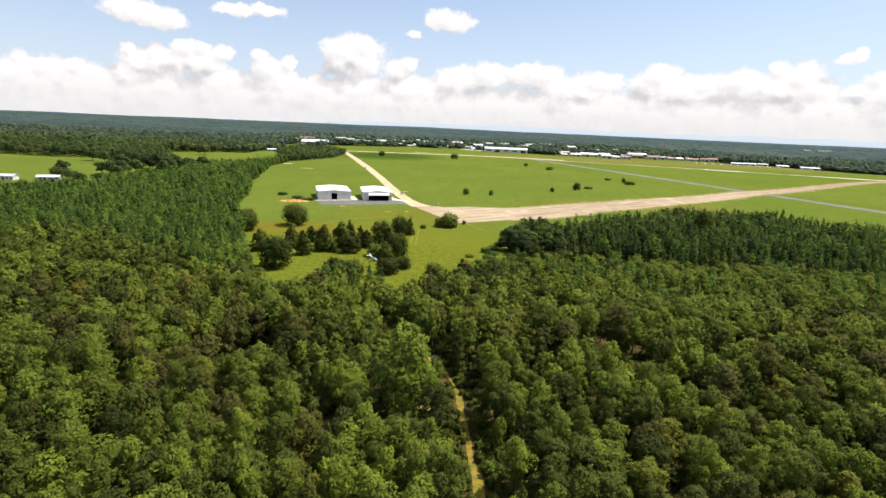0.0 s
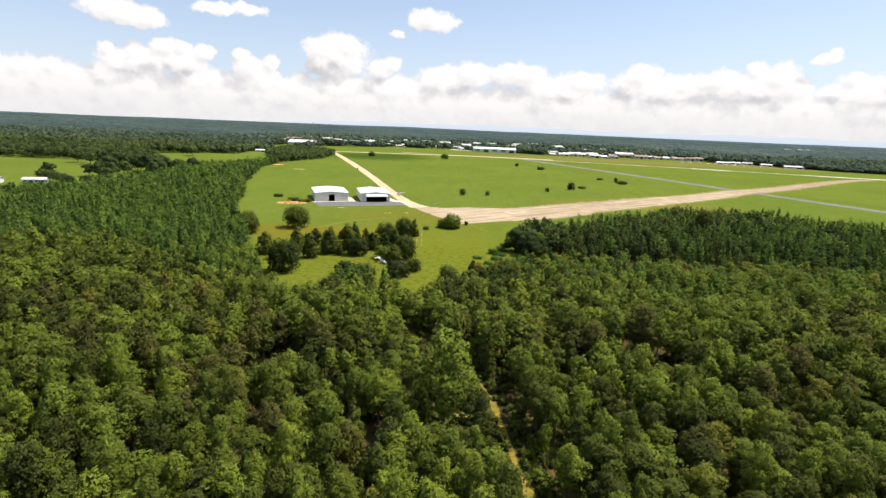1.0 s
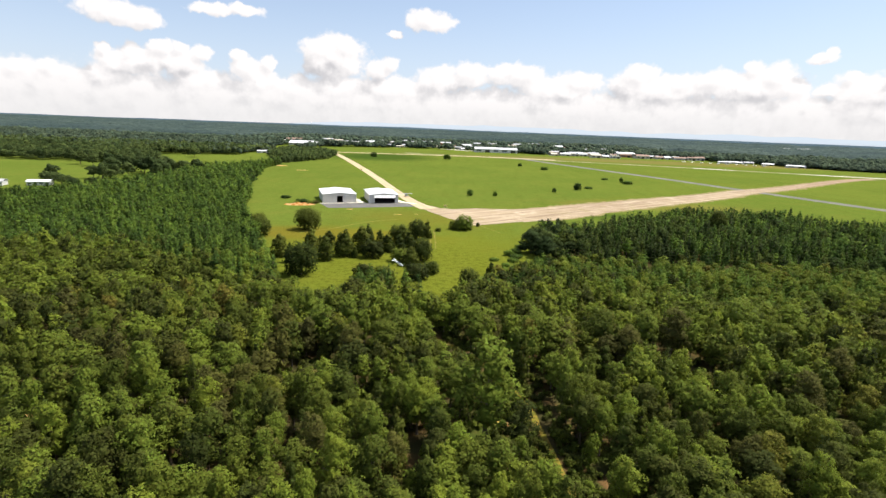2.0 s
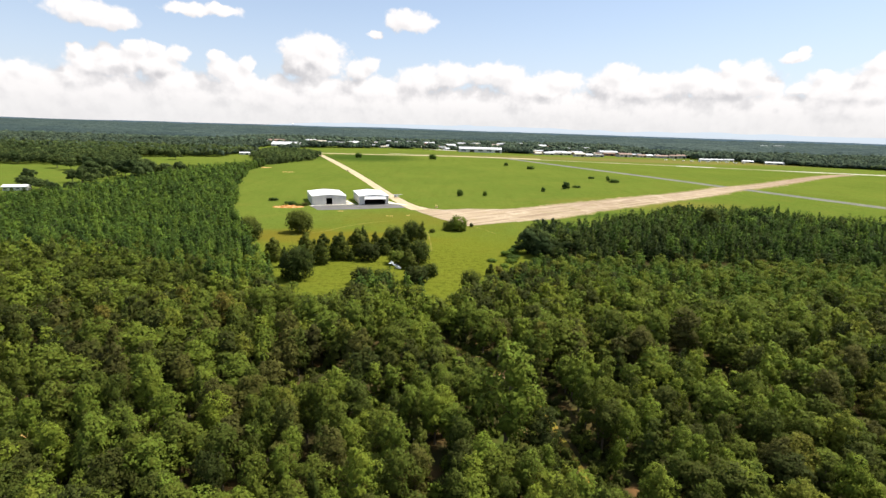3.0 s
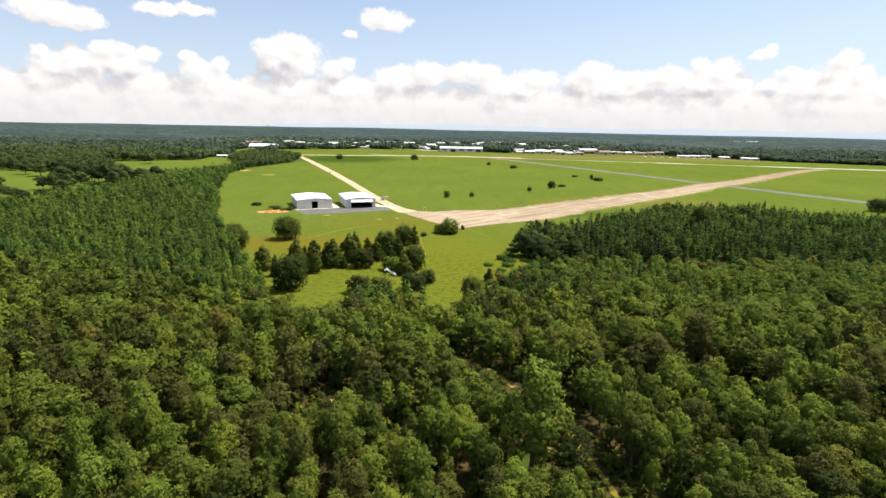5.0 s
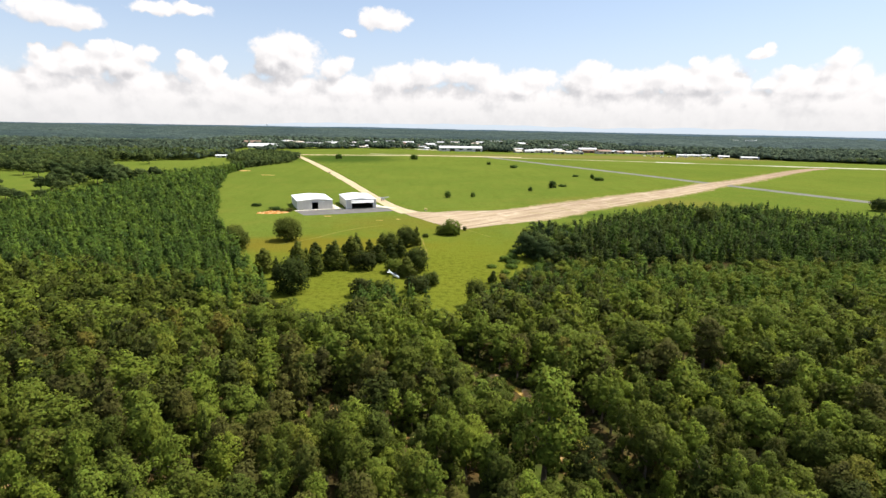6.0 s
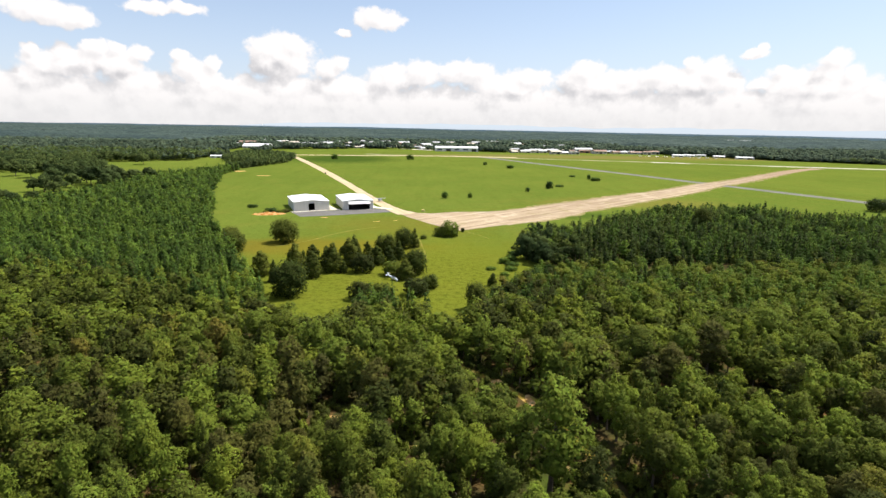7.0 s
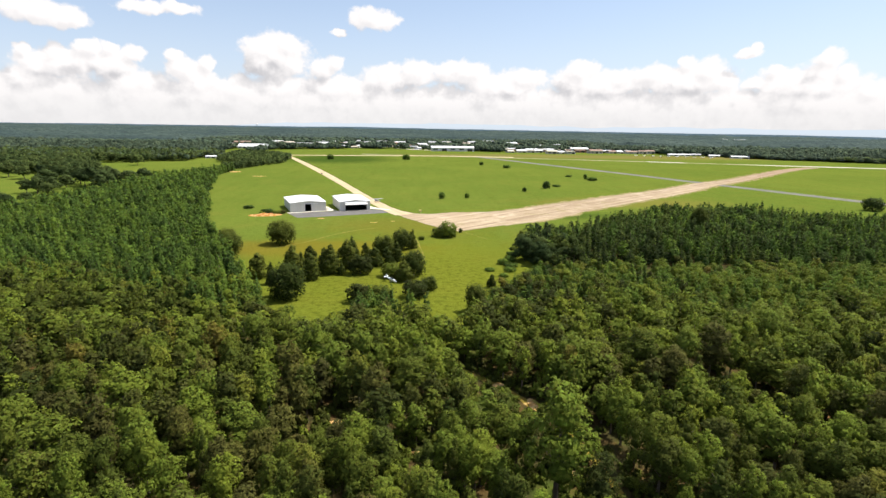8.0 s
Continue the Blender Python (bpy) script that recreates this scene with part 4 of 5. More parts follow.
y = 36.0
while y < 860:
    step = 4.5 if y < 150 else 3.8 if y < 330 else 4.8
    x = -(0.93 * (y + 8) + 24)
    x += random.uniform(0, step)
    while x < 0.93 * (y + 8) + 28:
        px, py = x + random.uniform(-0.42, 0.42) * step, y + random.uniform(-0.42, 0.42) * step
        x += step
        if inside(AIRFIELD, px, py) or inside(MEADOW, px, py) or inside(PASTURE, px, py) or not in_view(px, py):
            continue
        if near_line(TRACK, px, py) < 1.9 or any(math.hypot(px - a, py - b) < c for a, b, c in BIG):
            continue
        if px < -254 + max(0, py - 550) * 0.3 - max(0, 350 - py):
            continue
        if px > 480 and py > 330:
            continue
        if py > 560 and (px < -300 or px > -170):
            continue
        lane = 212 + 9 * noise.noise((px * 0.03, 0.5, 2.0))
        if abs(py - lane) < 3.2 and (34 < px < 62 or 86 < px < 124) and random.random() < 0.9:
            continue
        turn = random.uniform(0, math.tau)
        u = random.random()
        patch = noise.noise((px * 0.03, py * 0.03, 9.0))
        blur = py + random.uniform(-16, 16)
        if py < 150 or (px < -40 and blur < 185 + 20 * patch and blur < 140 + (-px) * 0.4) or (px >= 0 and blur < 148 + 18 * patch):
            if u < 0.04:
                continue
            mood = noise.noise((px * 0.05, py * 0.05, 6.0)) + random.uniform(-0.35, 0.35) + (0.16 if -5 < px < 38 else -0.12 if px < -28 else 0)
            kind = "cedar" if u > 0.86 else "bright" if mood > 0.42 else "olive" if mood < -0.40 and py < 122 else "broad"
            edge = min(1, max(0, (152 - py) / 30))
            h = random.triangular(5.4, 11.0, 7.6) + 2.0 * patch + edge * random.uniform(0.6, 3.2)
            sx = random.triangular(0.58, 1.26, 0.84) * (0.75 if kind == "cedar" else 1.06)
            cap = low_growth(px, py)
            if cap < 2.0:
                continue
            if h > cap:
                h, sx = max(cap, 2.6), sx * max(0.42, cap / h)
            sx = min(sx, (near_line(TRACK, px, py) - 0.5) / 2.8)
            if py < 92 and single[kind] < 290:
                plant_single(kind, px, py, sx, h / 10, turn)
            else:
                near_wood.add(shape_for("cedar" if kind == "cedar" else "broad", py), px, py, 0, sx, h / 10, turn, tone(px, py), ("broad", "cedar", "bark", "bright", "olive").index(kind))
                near_wood.add(STEM, px, py, 0, 1, h / 10, turn, 0, 2)
        elif px >= 0 and py < lane + random.uniform(-7, 5):
            kind = "pine" if u > 0.3 else "broad"
            h = random.uniform(5.5, 8.0) + 2 * patch if py < 188 else random.uniform(3.2, 5.6) + patch
            young_wood.add(shape_for("cedar" if kind == "pine" and random.random() < 0.5 else kind, py), px, py, 0, random.uniform(0.65, 0.95), h / 10, turn, tone(px, py) * 0.6 + 0.35, 1 if kind == "pine" else 0)
            young_wood.add(STEM, px, py, 0, 0.7, h / 10, turn, 0, 2)
        elif px >= 0:
            kind = "broad" if u > (0.35 if px < 62 else 0.92) else "pine"
            h = (random.triangular(7.5, 13.0, 10.0) + 2.0 * patch) * (random.uniform(0.6, 0.9) if py < lane + 12 else 1)
            light = random.random() < 0.12 + 0.6 * min(1, max(0, (px - 60) / 110))
            dark_wood.add(shape_for("cedar" if kind == "pine" and random.random() < 0.8 else kind, py), px, py, 0, random.uniform(0.8, 1.15) if kind == "broad" else random.uniform(0.60, 0.86), h / 10, turn, tone(px, py) * (0.75 if light else 1), 1 if light else 0)
            dark_wood.add(STEM, px, py, 0, 1, h / 10, turn, 0, 2)
        else:
            kind = "broad" if u > 0.93 else "pine"
            h = random.triangular(7.6, 12.4, 9.8) + 1.5 * patch
            plantation.add(shape_for("cedar" if kind == "pine" and random.random() < 0.75 else kind, py), px, py, 0, random.uniform(0.72, 1.0) * (1.2 if py > 330 else 1), h / 10, turn, tone(px, py), 1 if kind == "broad" else 0)
            plantation.add(STEM, px, py, 0, 1, h / 10, turn, 0, 2)
    y += step * 0.9

# the young copse at the far end of the plantation
COPSE = [(-222, 673), (-236, 640), (-238, 720), (-244, 765), (-285, 790), (-305, 850), (-320, 990), (-262, 985), (-205, 913), (-188, 840), (-190, 773)]
for gy in range(640, 1000, 5):
    for gx in range(-325, -180, 5):
        px, py = gx + random.uniform(-2.2, 2.2), gy + random.uniform(-2.2, 2.2)
        if inside(COPSE, px, py) and not inside(AIRFIELD, px, py):
            plantation.add(random.choice((FARTHER if py < 720 else TINY)[random.choice(("cedar", "broad", "pine"))]), px, py, 0, random.uniform(0.85, 1.25), random.uniform(0.7, 1.05), random.uniform(0, 6.3), tone(px, py), 3)

# saplings and brambles that fill the gaps and soften the forest's edge
for _ in range(1000):
    py = 38 + 250 * random.random() ** 1.2
    px = random.uniform(-1, 1) * (0.93 * (py + 8) + 24)
    if inside(AIRFIELD, px, py) or near_line(TRACK, px, py) < 1.6 or low_growth(px, py) < 0.5 or not in_view(px, py):
        continue
    s = random.uniform(0.5, 1.1)
    undergrowth.add(random.choice((MID if py < 80 else OFF)["bush"]), px, py, 0, s, s * random.uniform(0.8, 1.6), random.uniform(0, 6.3), tone(px, py), 0)

# the forest goes on under and behind the eye
for gy in range(-40, 36, 4):
    for gx in range(-64, 68, 4):
        px, py, kind = gx + random.uniform(-1.8, 1.8), gy + random.uniform(-1.8, 1.8), random.choice(("broad", "broad", "broad", "cedar"))
        if near_line([(22, 40), (23, -44)], px, py) > 2.4:
            near_wood.add(random.choice((MID if gy > 16 else OFF)[kind]), px, py, 0, random.uniform(0.65, 0.95), random.uniform(0.7, 1.1), random.uniform(0, 6.3), tone(px, py), 1 if kind == "cedar" else 0)
            near_wood.add(STEM, px, py, 0, 1, 0.9, 0, 0, 2)

# weeds and brambles beside the track and round the hollows
for _ in range(900):
    a = random.choice(HOLLOWS + [(TRACK[k][0], TRACK[k][1] + random.uniform(-8, 8), 0.6, 0.4) for k in (2, 3, 4, 5, 6)])
    px, py = a[0] + random.gauss(0, 3.2), a[1] + random.gauss(0, 3.2)
    if near_line(TRACK, px, py) < 1.1 or any(math.hypot((px - x) / (rx + 0.6), (py - y) / (ry + 0.6)) < 1 for x, y, rx, ry in HOLLOWS):
        continue
    s = random.uniform(0.25, 0.5)
    undergrowth.add(random.choice(OFF["bush"]), px, py, 0, s, s * random.uniform(0.8, 1.5), random.uniform(0, 6.3), 0.4 + 0.5 * random.random(), 0)

near_wood.build("broadleaf_woodland", (LEAF, CEDAR, BARK, BRIGHT, OLIVE), "dense mixed green broadleaf forest with darker cedars", "forest")
young_wood.build("young_woodland", (LEAF, PINE, BARK), "low light-green young trees before the taller pines", "forest")
dark_wood.build("pine_forest", (DARKPINE, PINE, BARK), "tall dark green pine forest beside the disused runway", "forest")
plantation.build("pine_plantation", (PINE, PINE, BARK, FARGREEN), "dense green pine plantation along the field", "forest")
undergrowth.build("undergrowth", (LEAF,), "saplings and brambles under the forest trees", "undergrowth")


# ---- far woods ----
def clump_shapes(rng, count):
    """Rounded low crowns for trees far off."""
    out = []
    for _ in range(count):
        v, q = [], []
        rings = ((0.0, 0.9), (0.55, 0.95), (1.0, 0.38))
        for z, r in rings:
            for k in range(5):
                a = (k + 0.5 * (z > 0.5)) * math.tau / 5
                f = r * (0.75 + 0.5 * rng.random())
                v.append((f * math.cos(a), f * math.sin(a), z + 0.16 * (rng.random() - 0.5)))
        for i in range(2):
            q += [(i * 5 + k, i * 5 + (k + 1) % 5, i * 5 + 5 + (k + 1) % 5, i * 5 + 5 + k) for k in range(5)]
        q += [(10, 11, 12, 13)]
        v = np.array(v)
        o = v * np.array([0.8, 0.8, 1.0]) - np.array([0, 0, 0.35])
        out.append((v, np.array(q), 0.25 * o / np.linalg.norm(o, axis=1)[:, None]))
    return out


CLUMPS = clump_shapes(np.random.default_rng(5), 8)
BUILT = []


def far_open(x, y):
    if inside(AIRFIELD, x, y) or inside(MEADOW, x, y) or inside(PASTURE, x, y):
        return True
    return any(abs(x - a) < c and -d < y - b < e for a, b, c, d, e in BUILT)


# ---- buildings ----
def wall_color(a, b, ribs):
    def f(nt):
        o = nt.nodes.new("ShaderNodeTexCoord").outputs["Object"]
        s = noise_tex(nt, vec(nt, "MULTIPLY", o, (ribs, ribs, 0.08)), 1.0, 4)
        c = mixc(nt, remap(nt, s, 0.35, 0.65), a, b)
        return mixc(nt, remap(nt, noise_tex(nt, o, 0.4, 4), 0.5, 0.75, 0, 0.25), c, tuple(k * 0.7 for k in a))
    return f


METAL_WALL = material("painted_metal_wall", wall_color((0.59, 0.56, 0.51), (0.65, 0.62, 0.56), 1.1), 0.5)
METAL_ROOF = material("white_metal_roof", wall_color((0.78, 0.78, 0.78), (0.85, 0.85, 0.85), 0.9), 0.45)
TRIM = material("white_trim", (0.8, 0.79, 0.76), 0.5)
GREY_TRIM = material("grey_metal_trim", (0.32, 0.32, 0.33), 0.4, 0.6)
DARK = material("dark_interior", lambda nt: mixc(nt, noise_tex(nt, world_pos(nt), 0.8, 3), (0.03, 0.03, 0.03), (0.07, 0.065, 0.06)), 0.9)
GLASS = material("window_glass", (0.07, 0.08, 0.09), 0.15, spec=0.6)
WALLS = [material(n, wall_color(a, b, 0.3), 0.8) for n, a, b in (("cream_wall", (0.46, 0.41, 0.33), (0.55, 0.50, 0.42)), ("white_wall", (0.52, 0.51, 0.49), (0.62, 0.61, 0.58)),
         ("brick_wall", (0.30, 0.13, 0.085), (0.36, 0.18, 0.12)), ("grey_wall", (0.38, 0.38, 0.38), (0.46, 0.46, 0.46)))]
ROOFS = [material(n, wall_color(a, b, 0.3), 0.7) for n, a, b in (("white_roof", (0.60, 0.60, 0.60), (0.72, 0.72, 0.72)), ("grey_roof", (0.40, 0.40, 0.41), (0.5, 0.5, 0.51)),
         ("brown_roof", (0.22, 0.14, 0.10), (0.28, 0.19, 0.14)), ("tan_roof", (0.50, 0.43, 0.33), (0.58, 0.51, 0.41)))]


def gable_roof(w, d, eave, ridge, over, thick):
    bm = bmesh.new()
    prof = [(-over, eave - over * (ridge - eave) / (w / 2)), (w / 2, ridge), (w + over, eave - over * (ridge - eave) / (w / 2))]
    rings = []
    for y in (-over, d + over):
        rings.append([bm.verts.new((x, y, z)) for x, z in prof] + [bm.verts.new((x, y, z + thick)) for x, z in reversed(prof)])
    a, b = rings
    for k in range(6):
        bm.faces.new((a[k], a[(k + 1) % 6], b[(k + 1) % 6], b[k]))
    bm.faces.new(a[::-1]), bm.faces.new(b)
    bmesh.ops.recalc_face_normals(bm, faces=bm.faces)
    return bm


def gable_wall(x0, x1, y0, y1, eave, ridge, w, holes=()):
    """A gable end between y0 and y1 with openings (x0, x1, height) through it, for a shed of width w."""
    bm = bmesh.new()
    cuts = sorted({x0, x1, w / 2, *[h for o in holes for h in o[:2]]})
    top = lambda x: eave + (ridge - eave) * (1 - abs(x - w / 2) / (w / 2))
    for a, b in zip(cuts, cuts[1:]):
        low = max([o[2] for o in holes if o[0] <= a and b <= o[1]] + [0.0])
        vs = [bm.verts.new((x, y, z)) for y in (y0, y1) for x, z in ((a, low), (b, low), (b, top(b)), (a, top(a)))]
        for f in ((3, 2, 1, 0), (4, 5, 6, 7), (0, 1, 5, 4), (1, 2, 6, 5), (2, 3, 7, 6), (3, 0, 4, 7)):
            bm.faces.new([vs[i] for i in f])
    bmesh.ops.recalc_face_normals(bm, faces=bm.faces)
    return bm


def hangar(x, y, turn, w, d, eave, ridge, hole, label, bifold):
    t = thing("hangar", pose(x, y, 0, rz=turn), label, "hangar", "hangars beside the taxiway")
    k = 0.25
    part("front_wall", gable_wall(0, w, 0, k, eave, ridge, w, (hole,)), METAL_WALL, t)
    part("back_wall", gable_wall(0, w, d - k, d, eave, ridge, w), METAL_WALL, t)
    part("side_wall", boxes((0, k, k, d - k, 0, eave)), METAL_WALL, t)
    part("side_wall", boxes((w - k, w, k, d - k, 0, eave)), METAL_WALL, t)
    roof = part("roof", gable_roof(w, d, eave, ridge, 0.35, 0.18), METAL_ROOF, t, "white low-pitched metal roof")
    part("ridge_cap", boxes((w / 2 - 0.25, w / 2 + 0.25, -0.3, d + 0.3, ridge + 0.17, ridge + 0.23)), TRIM, roof)
    for i in range(1, int(d // 3)):
        for x0, x1 in ((0.0, w / 2 - 0.25), (w, w / 2 + 0.25)):
            seam = cone(bmesh.new(), (x0, i * 3.0, eave + 0.19), (x1, i * 3.0, ridge + 0.17), 0.04, 0.04, 4)
            part("roof_seam", seam, METAL_ROOF, roof)
    for sx in (-0.42, w + 0.30):
        part("gutter", boxes((sx, sx + 0.12, 0, d, eave - 0.08, eave + 0.06)), TRIM, t)
    part("floor", boxes((k, w - k, k, d - k, 0.0, 0.12)), DARK, t, "dim interior floor")
    for sx in (-0.06, w - 0.14):
        part("corner_trim", boxes((sx, sx + 0.2, -0.06, 0.14, 0, eave)), TRIM, t)
    part("eave_trim", gable_roof(w, 0.1, eave - 0.12, ridge - 0.12, 0.1, 0.2), TRIM, t).location = (0, -0.42, 0)
    a, b, h = hole
    n = int(w // 3)
    for i in range(1, n):
        px = w * i / n
        if not a - 0.2 < px < b + 0.2:
            part("panel_joint", boxes((px - 0.05, px + 0.05, -0.04, 0.0, 0, eave - 0.1)), METAL_WALL, t)
    for i in range(1, int(d // 3)):
        part("panel_joint", boxes((-0.04, 0.0, i * 3 - 0.05, i * 3 + 0.05, 0, eave - 0.15)), METAL_WALL, t)
    if bifold:
        # the door swung up and out over the opening
        bm = boxes((a - 0.3, b + 0.3, -0.12, 0.12, -1.3, 1.3), bevel=0.04)
        door = part("bifold_door", bm, TRIM, t, "white bifold door folded up over the opening")
        door.matrix_local = pose(0, -0.95, h + 0.75, rx=-38)
        for i in range(7):
            px = a + (b - a) * i / 6
            part("door_rib", boxes((px - 0.07, px + 0.07, -0.17, -0.12, -1.2, 1.2)), METAL_WALL, door)
        part("door_hinge", cone(bmesh.new(), (a - 0.3, -0.14, 0), (b + 0.3, -0.14, 0), 0.06, 0.06, 6), GREY_TRIM, door)
        for px in (a - 0.1, b + 0.1):
            part("door_post", boxes((px - 0.12, px + 0.12, -0.12, 0.3, 0, h)), TRIM, t)
    else:
        door = part("sliding_door", boxes((b + 0.05, b + 4.4, -0.16, -0.05, 0.05, h + 0.1), bevel=0.02), METAL_WALL, t, "pale metal sliding door pushed open")
        part("door_handle", boxes((b + 0.25, b + 0.33, -0.24, -0.16, 1.0, 1.5)), GREY_TRIM, door)
        for i in range(1, 4):
            part("door_rib", boxes((b + i * 1.1 - 0.05, b + i * 1.1 + 0.05, -0.19, -0.16, 0.1, h)), METAL_WALL, door)
        part("door_rail", boxes((a - 0.3, b + 4.6, -0.22, 0.0, h + 0.12, h + 0.32)), TRIM, t)
    return t


hangar(-89.6, 353.6, 19.5, 23.2, 31.0, 6.0, 7.0, (9.6, 13.6, 4.9), "pale metal hangar with a white roof and open doorway", False)
hangar(-58.2, 360.6, 16.5, 20.6, 31.0, 6.0, 7.0, (3.6, 18.4, 4.2), "pale metal hangar with its wide bifold door raised", True)
tagged(sheet("concrete_pad", [(-91.5, 351.5), (-89.6, 349.5), (-66, 359.2), (-60.5, 361.8), (-61.2, 363.6), (-66, 361.9), (-68.3, 364.5), (-74, 378), (-70, 380), (-62.6, 363)], 0.08, CONCRETE),
       "narrow pale concrete pad along the hangar fronts", "pavement", kind="structure")
tagged(sheet("concrete_pad", [(-38.2, 369.2), (-31, 366), (-24.5, 364), (-25, 366.5), (-34, 373), (-41, 384), (-43, 383)], 0.08, CONCRETE),
       "pale concrete pad beside the hangar and taxiway", "pavement", kind="structure")


def building(x, y, w, d, h, turn, wall, roof, label, pitched=True, openings=3, name="building", category="building", front=0):
    """A low building of the airfield or the town beyond; its front faces the field."""
    t = thing(name, pose(x, y, 0, rz=turn), label, category, "buildings beyond the airfield")
    part("wall", boxes((-w / 2, w / 2, 0, d, 0, h)), WALLS[wall], t)
    if pitched:
        bm = gable_roof(d, w, h, h + d * 0.16, 0.6, 0.3)
        r = part("roof", bm, ROOFS[roof], t)
        r.matrix_local = Matrix.Translation((w / 2, 0, 0)) @ pose(0, 0, 0, rz=90)
    else:
        part("roof", boxes((-w / 2 - 0.4, w / 2 + 0.4, -0.4, d + 0.4, h, h + 0.7), bevel=0.1), ROOFS[roof], t)
    for i in range(openings):
        c = -w / 2 + w * (i + 0.5) / openings
        s = w / openings * 0.28
        if i % 3 == 1:
            part("door", boxes((c - s, c + s, -0.1, 0.1, 0, h * 0.75)), DARK, t)
        else:
            part("window", boxes((c - s, c + s, -0.08, 0.1, h * 0.35, h * 0.75)), GLASS, t)
    BUILT.append((x, y, w / 2 + 4, 60 if y < 1150 else front or (45 if name == "house" else 140), d + 6))
    return t


TOWN_A = [(-467, 1381, 25, 6, 1, 0), (-429, 1394, 40, 9, 2, 2), (-376, 1554, 22, 6, 1, 0), (-291, 1416, 45, 8, 1, 1), (-252, 1392, 20, 6, 0, 0), (-230, 1437, 36, 7, 1, 0),
          (-83, 1635, 35, 9, 1, 1), (-30, 1562, 33, 7, 0, 0), (32, 1447, 26, 7, 1, 0), (-180, 1500, 24, 6, 0, 2), (-120, 1560, 22, 6, 1, 1), (-330, 1480, 26, 6, 1, 3)]
TOWN_B = [(271, 1807, 58, 8, 1, 0), (309, 1577, 34, 9, 1, 0), (70, 1620, 26, 7, 0, 1), (120, 1700, 30, 7, 1, 0), (170, 1560, 22, 6, 0, 3), (200, 1680, 26, 7, 3, 1),
          (640, 1300, 14, 6, 1, 0), (606, 1230, 13, 6, 1, 0), (420, 1500, 26, 7, 1, 1), (-560, 1300, 26, 5, 1, 0)]
FIELD_SIDE = [(222, 1162, 15, 4, 0, 3), (247, 1168, 22, 5, 0, 0), (269, 1173, 19, 5, 0, 3), (288, 1176, 19, 6, 0, 0), (305, 1130, 22, 7, 0, 3), (327, 1132, 15, 5, 0, 0), (350, 1137, 19, 6, 3, 3),
              (400, 1229, 44, 10, 1, 0), (461, 1178, 20, 5, 0, 2), (510, 1173, 40, 5, 3, 2)]
ROW_EAST = [(535, 1192, 30, 5, 1, 0), (563, 1099, 22, 3.5, 1, 0), (591, 1104, 22, 3.5, 1, 0), (620, 1110, 19, 3.5, 1, 1), (640, 1074, 21, 3.5, 0, 0), (668, 1030, 34, 4.2, 1, 0)]
for i, (x, y, w, h, wall, roof) in enumerate(TOWN_A + TOWN_B):
    building(x, y, w, 12 + w * 0.2, h * 0.75, random.uniform(-15, 15), wall, roof, ("low white commercial building", "brick building with a brown roof")[wall == 2] + " among the trees of the town", i % 3 != 0, 3)
for i, (x, y, w, h, wall, roof) in enumerate(FIELD_SIDE):
    building(x, y, w, 16, h * 0.75, random.uniform(-4, 14), wall, roof, "pale airfield hangar at the far edge of the grass", i % 4 != 2, 2, "airfield_hangar", "hangar")
for i in range(16):
    x = 215 + 22 * i + random.uniform(-6, 6)
    building(x, (1172 if x < 450 else 1172 - (x - 450) * 0.3) + random.uniform(14, 60), random.uniform(12, 26), random.uniform(10, 16), random.uniform(3.5, 6), random.uniform(-12, 12), random.choice((0, 1, 3, 2)), random.choice((0, 3, 1, 2, 0)),
             "low airfield workshop behind the hangars", True, 2, "airfield_workshop", "workshop")
for x, y, w, h, wall, roof in ROW_EAST:
    building(x, y, w, 10, h * 0.8, random.uniform(-25, -10), wall, roof, "low white shed in a row beside the runway", True, 2, "airfield_shed", "shed")
for i in range(80):
    x, y = random.uniform(-470, 470), random.uniform(1240, 1700)
    building(x, y, random.uniform(9, 20), random.uniform(8, 12), random.uniform(3, 5), random.uniform(-40, 40), random.choice((0, 1, 1, 2, 3)), random.choice((0, 1, 2, 3, 1)),
             "small town house with a pitched roof among trees", True, 2, "house", "house")
building(94, 1192, 97, 22, 7.5, 1, 1, 0, "long cream warehouse with a white roof", True, 5, "warehouse", "warehouse")
building(-350, 1207, 69, 34, 4.5, 3, 1, 0, "long low white industrial building before trees", True, 7, "warehouse", "warehouse", 240)
building(418, 1166, 30, 20, 5.6, 5, 0, 2, "large brown arched-roof hangar with an open front", True, 3, "airfield_hangar", "hangar")
building(-316, 872, 32, 8, 3.0, 6, 1, 0, "long low white shed behind the meadow", True, 4, "barn", "barn")
building(-342, 374, 11, 8, 3.2, 15, 1, 1, "white farm house behind big trees", True, 4, "house", "house")
building(-316, 384, 15, 7, 2.8, 20, 1, 0, "low white farm shed behind big trees", True, 4, "barn", "barn")

for x, y, w in ((1456, 2222, 47), (1390, 2230, 22)):
    building(x, y, w, 30, 15.0, -30, 1, 0, "pale commercial building standing out of the far woods", False, 4, "building", "building", 25)

# a white water tower on the skyline
tower = thing("water_tower", pose(-1290, 4700, 0), "white water tower far off on the skyline", "water tower")
bm = bmesh.new()
bmesh.ops.create_uvsphere(bm, u_segments=16, v_segments=10, radius=8)
bmesh.ops.scale(bm, vec=(1, 1, 0.75), verts=bm.verts)
part("tank", bm, TRIM, tower).location = (0, 0, 38)
part("stem", cone(bmesh.new(), (0, 0, 0), (0, 0, 34), 3.0, 2.0, 10), TRIM, tower)

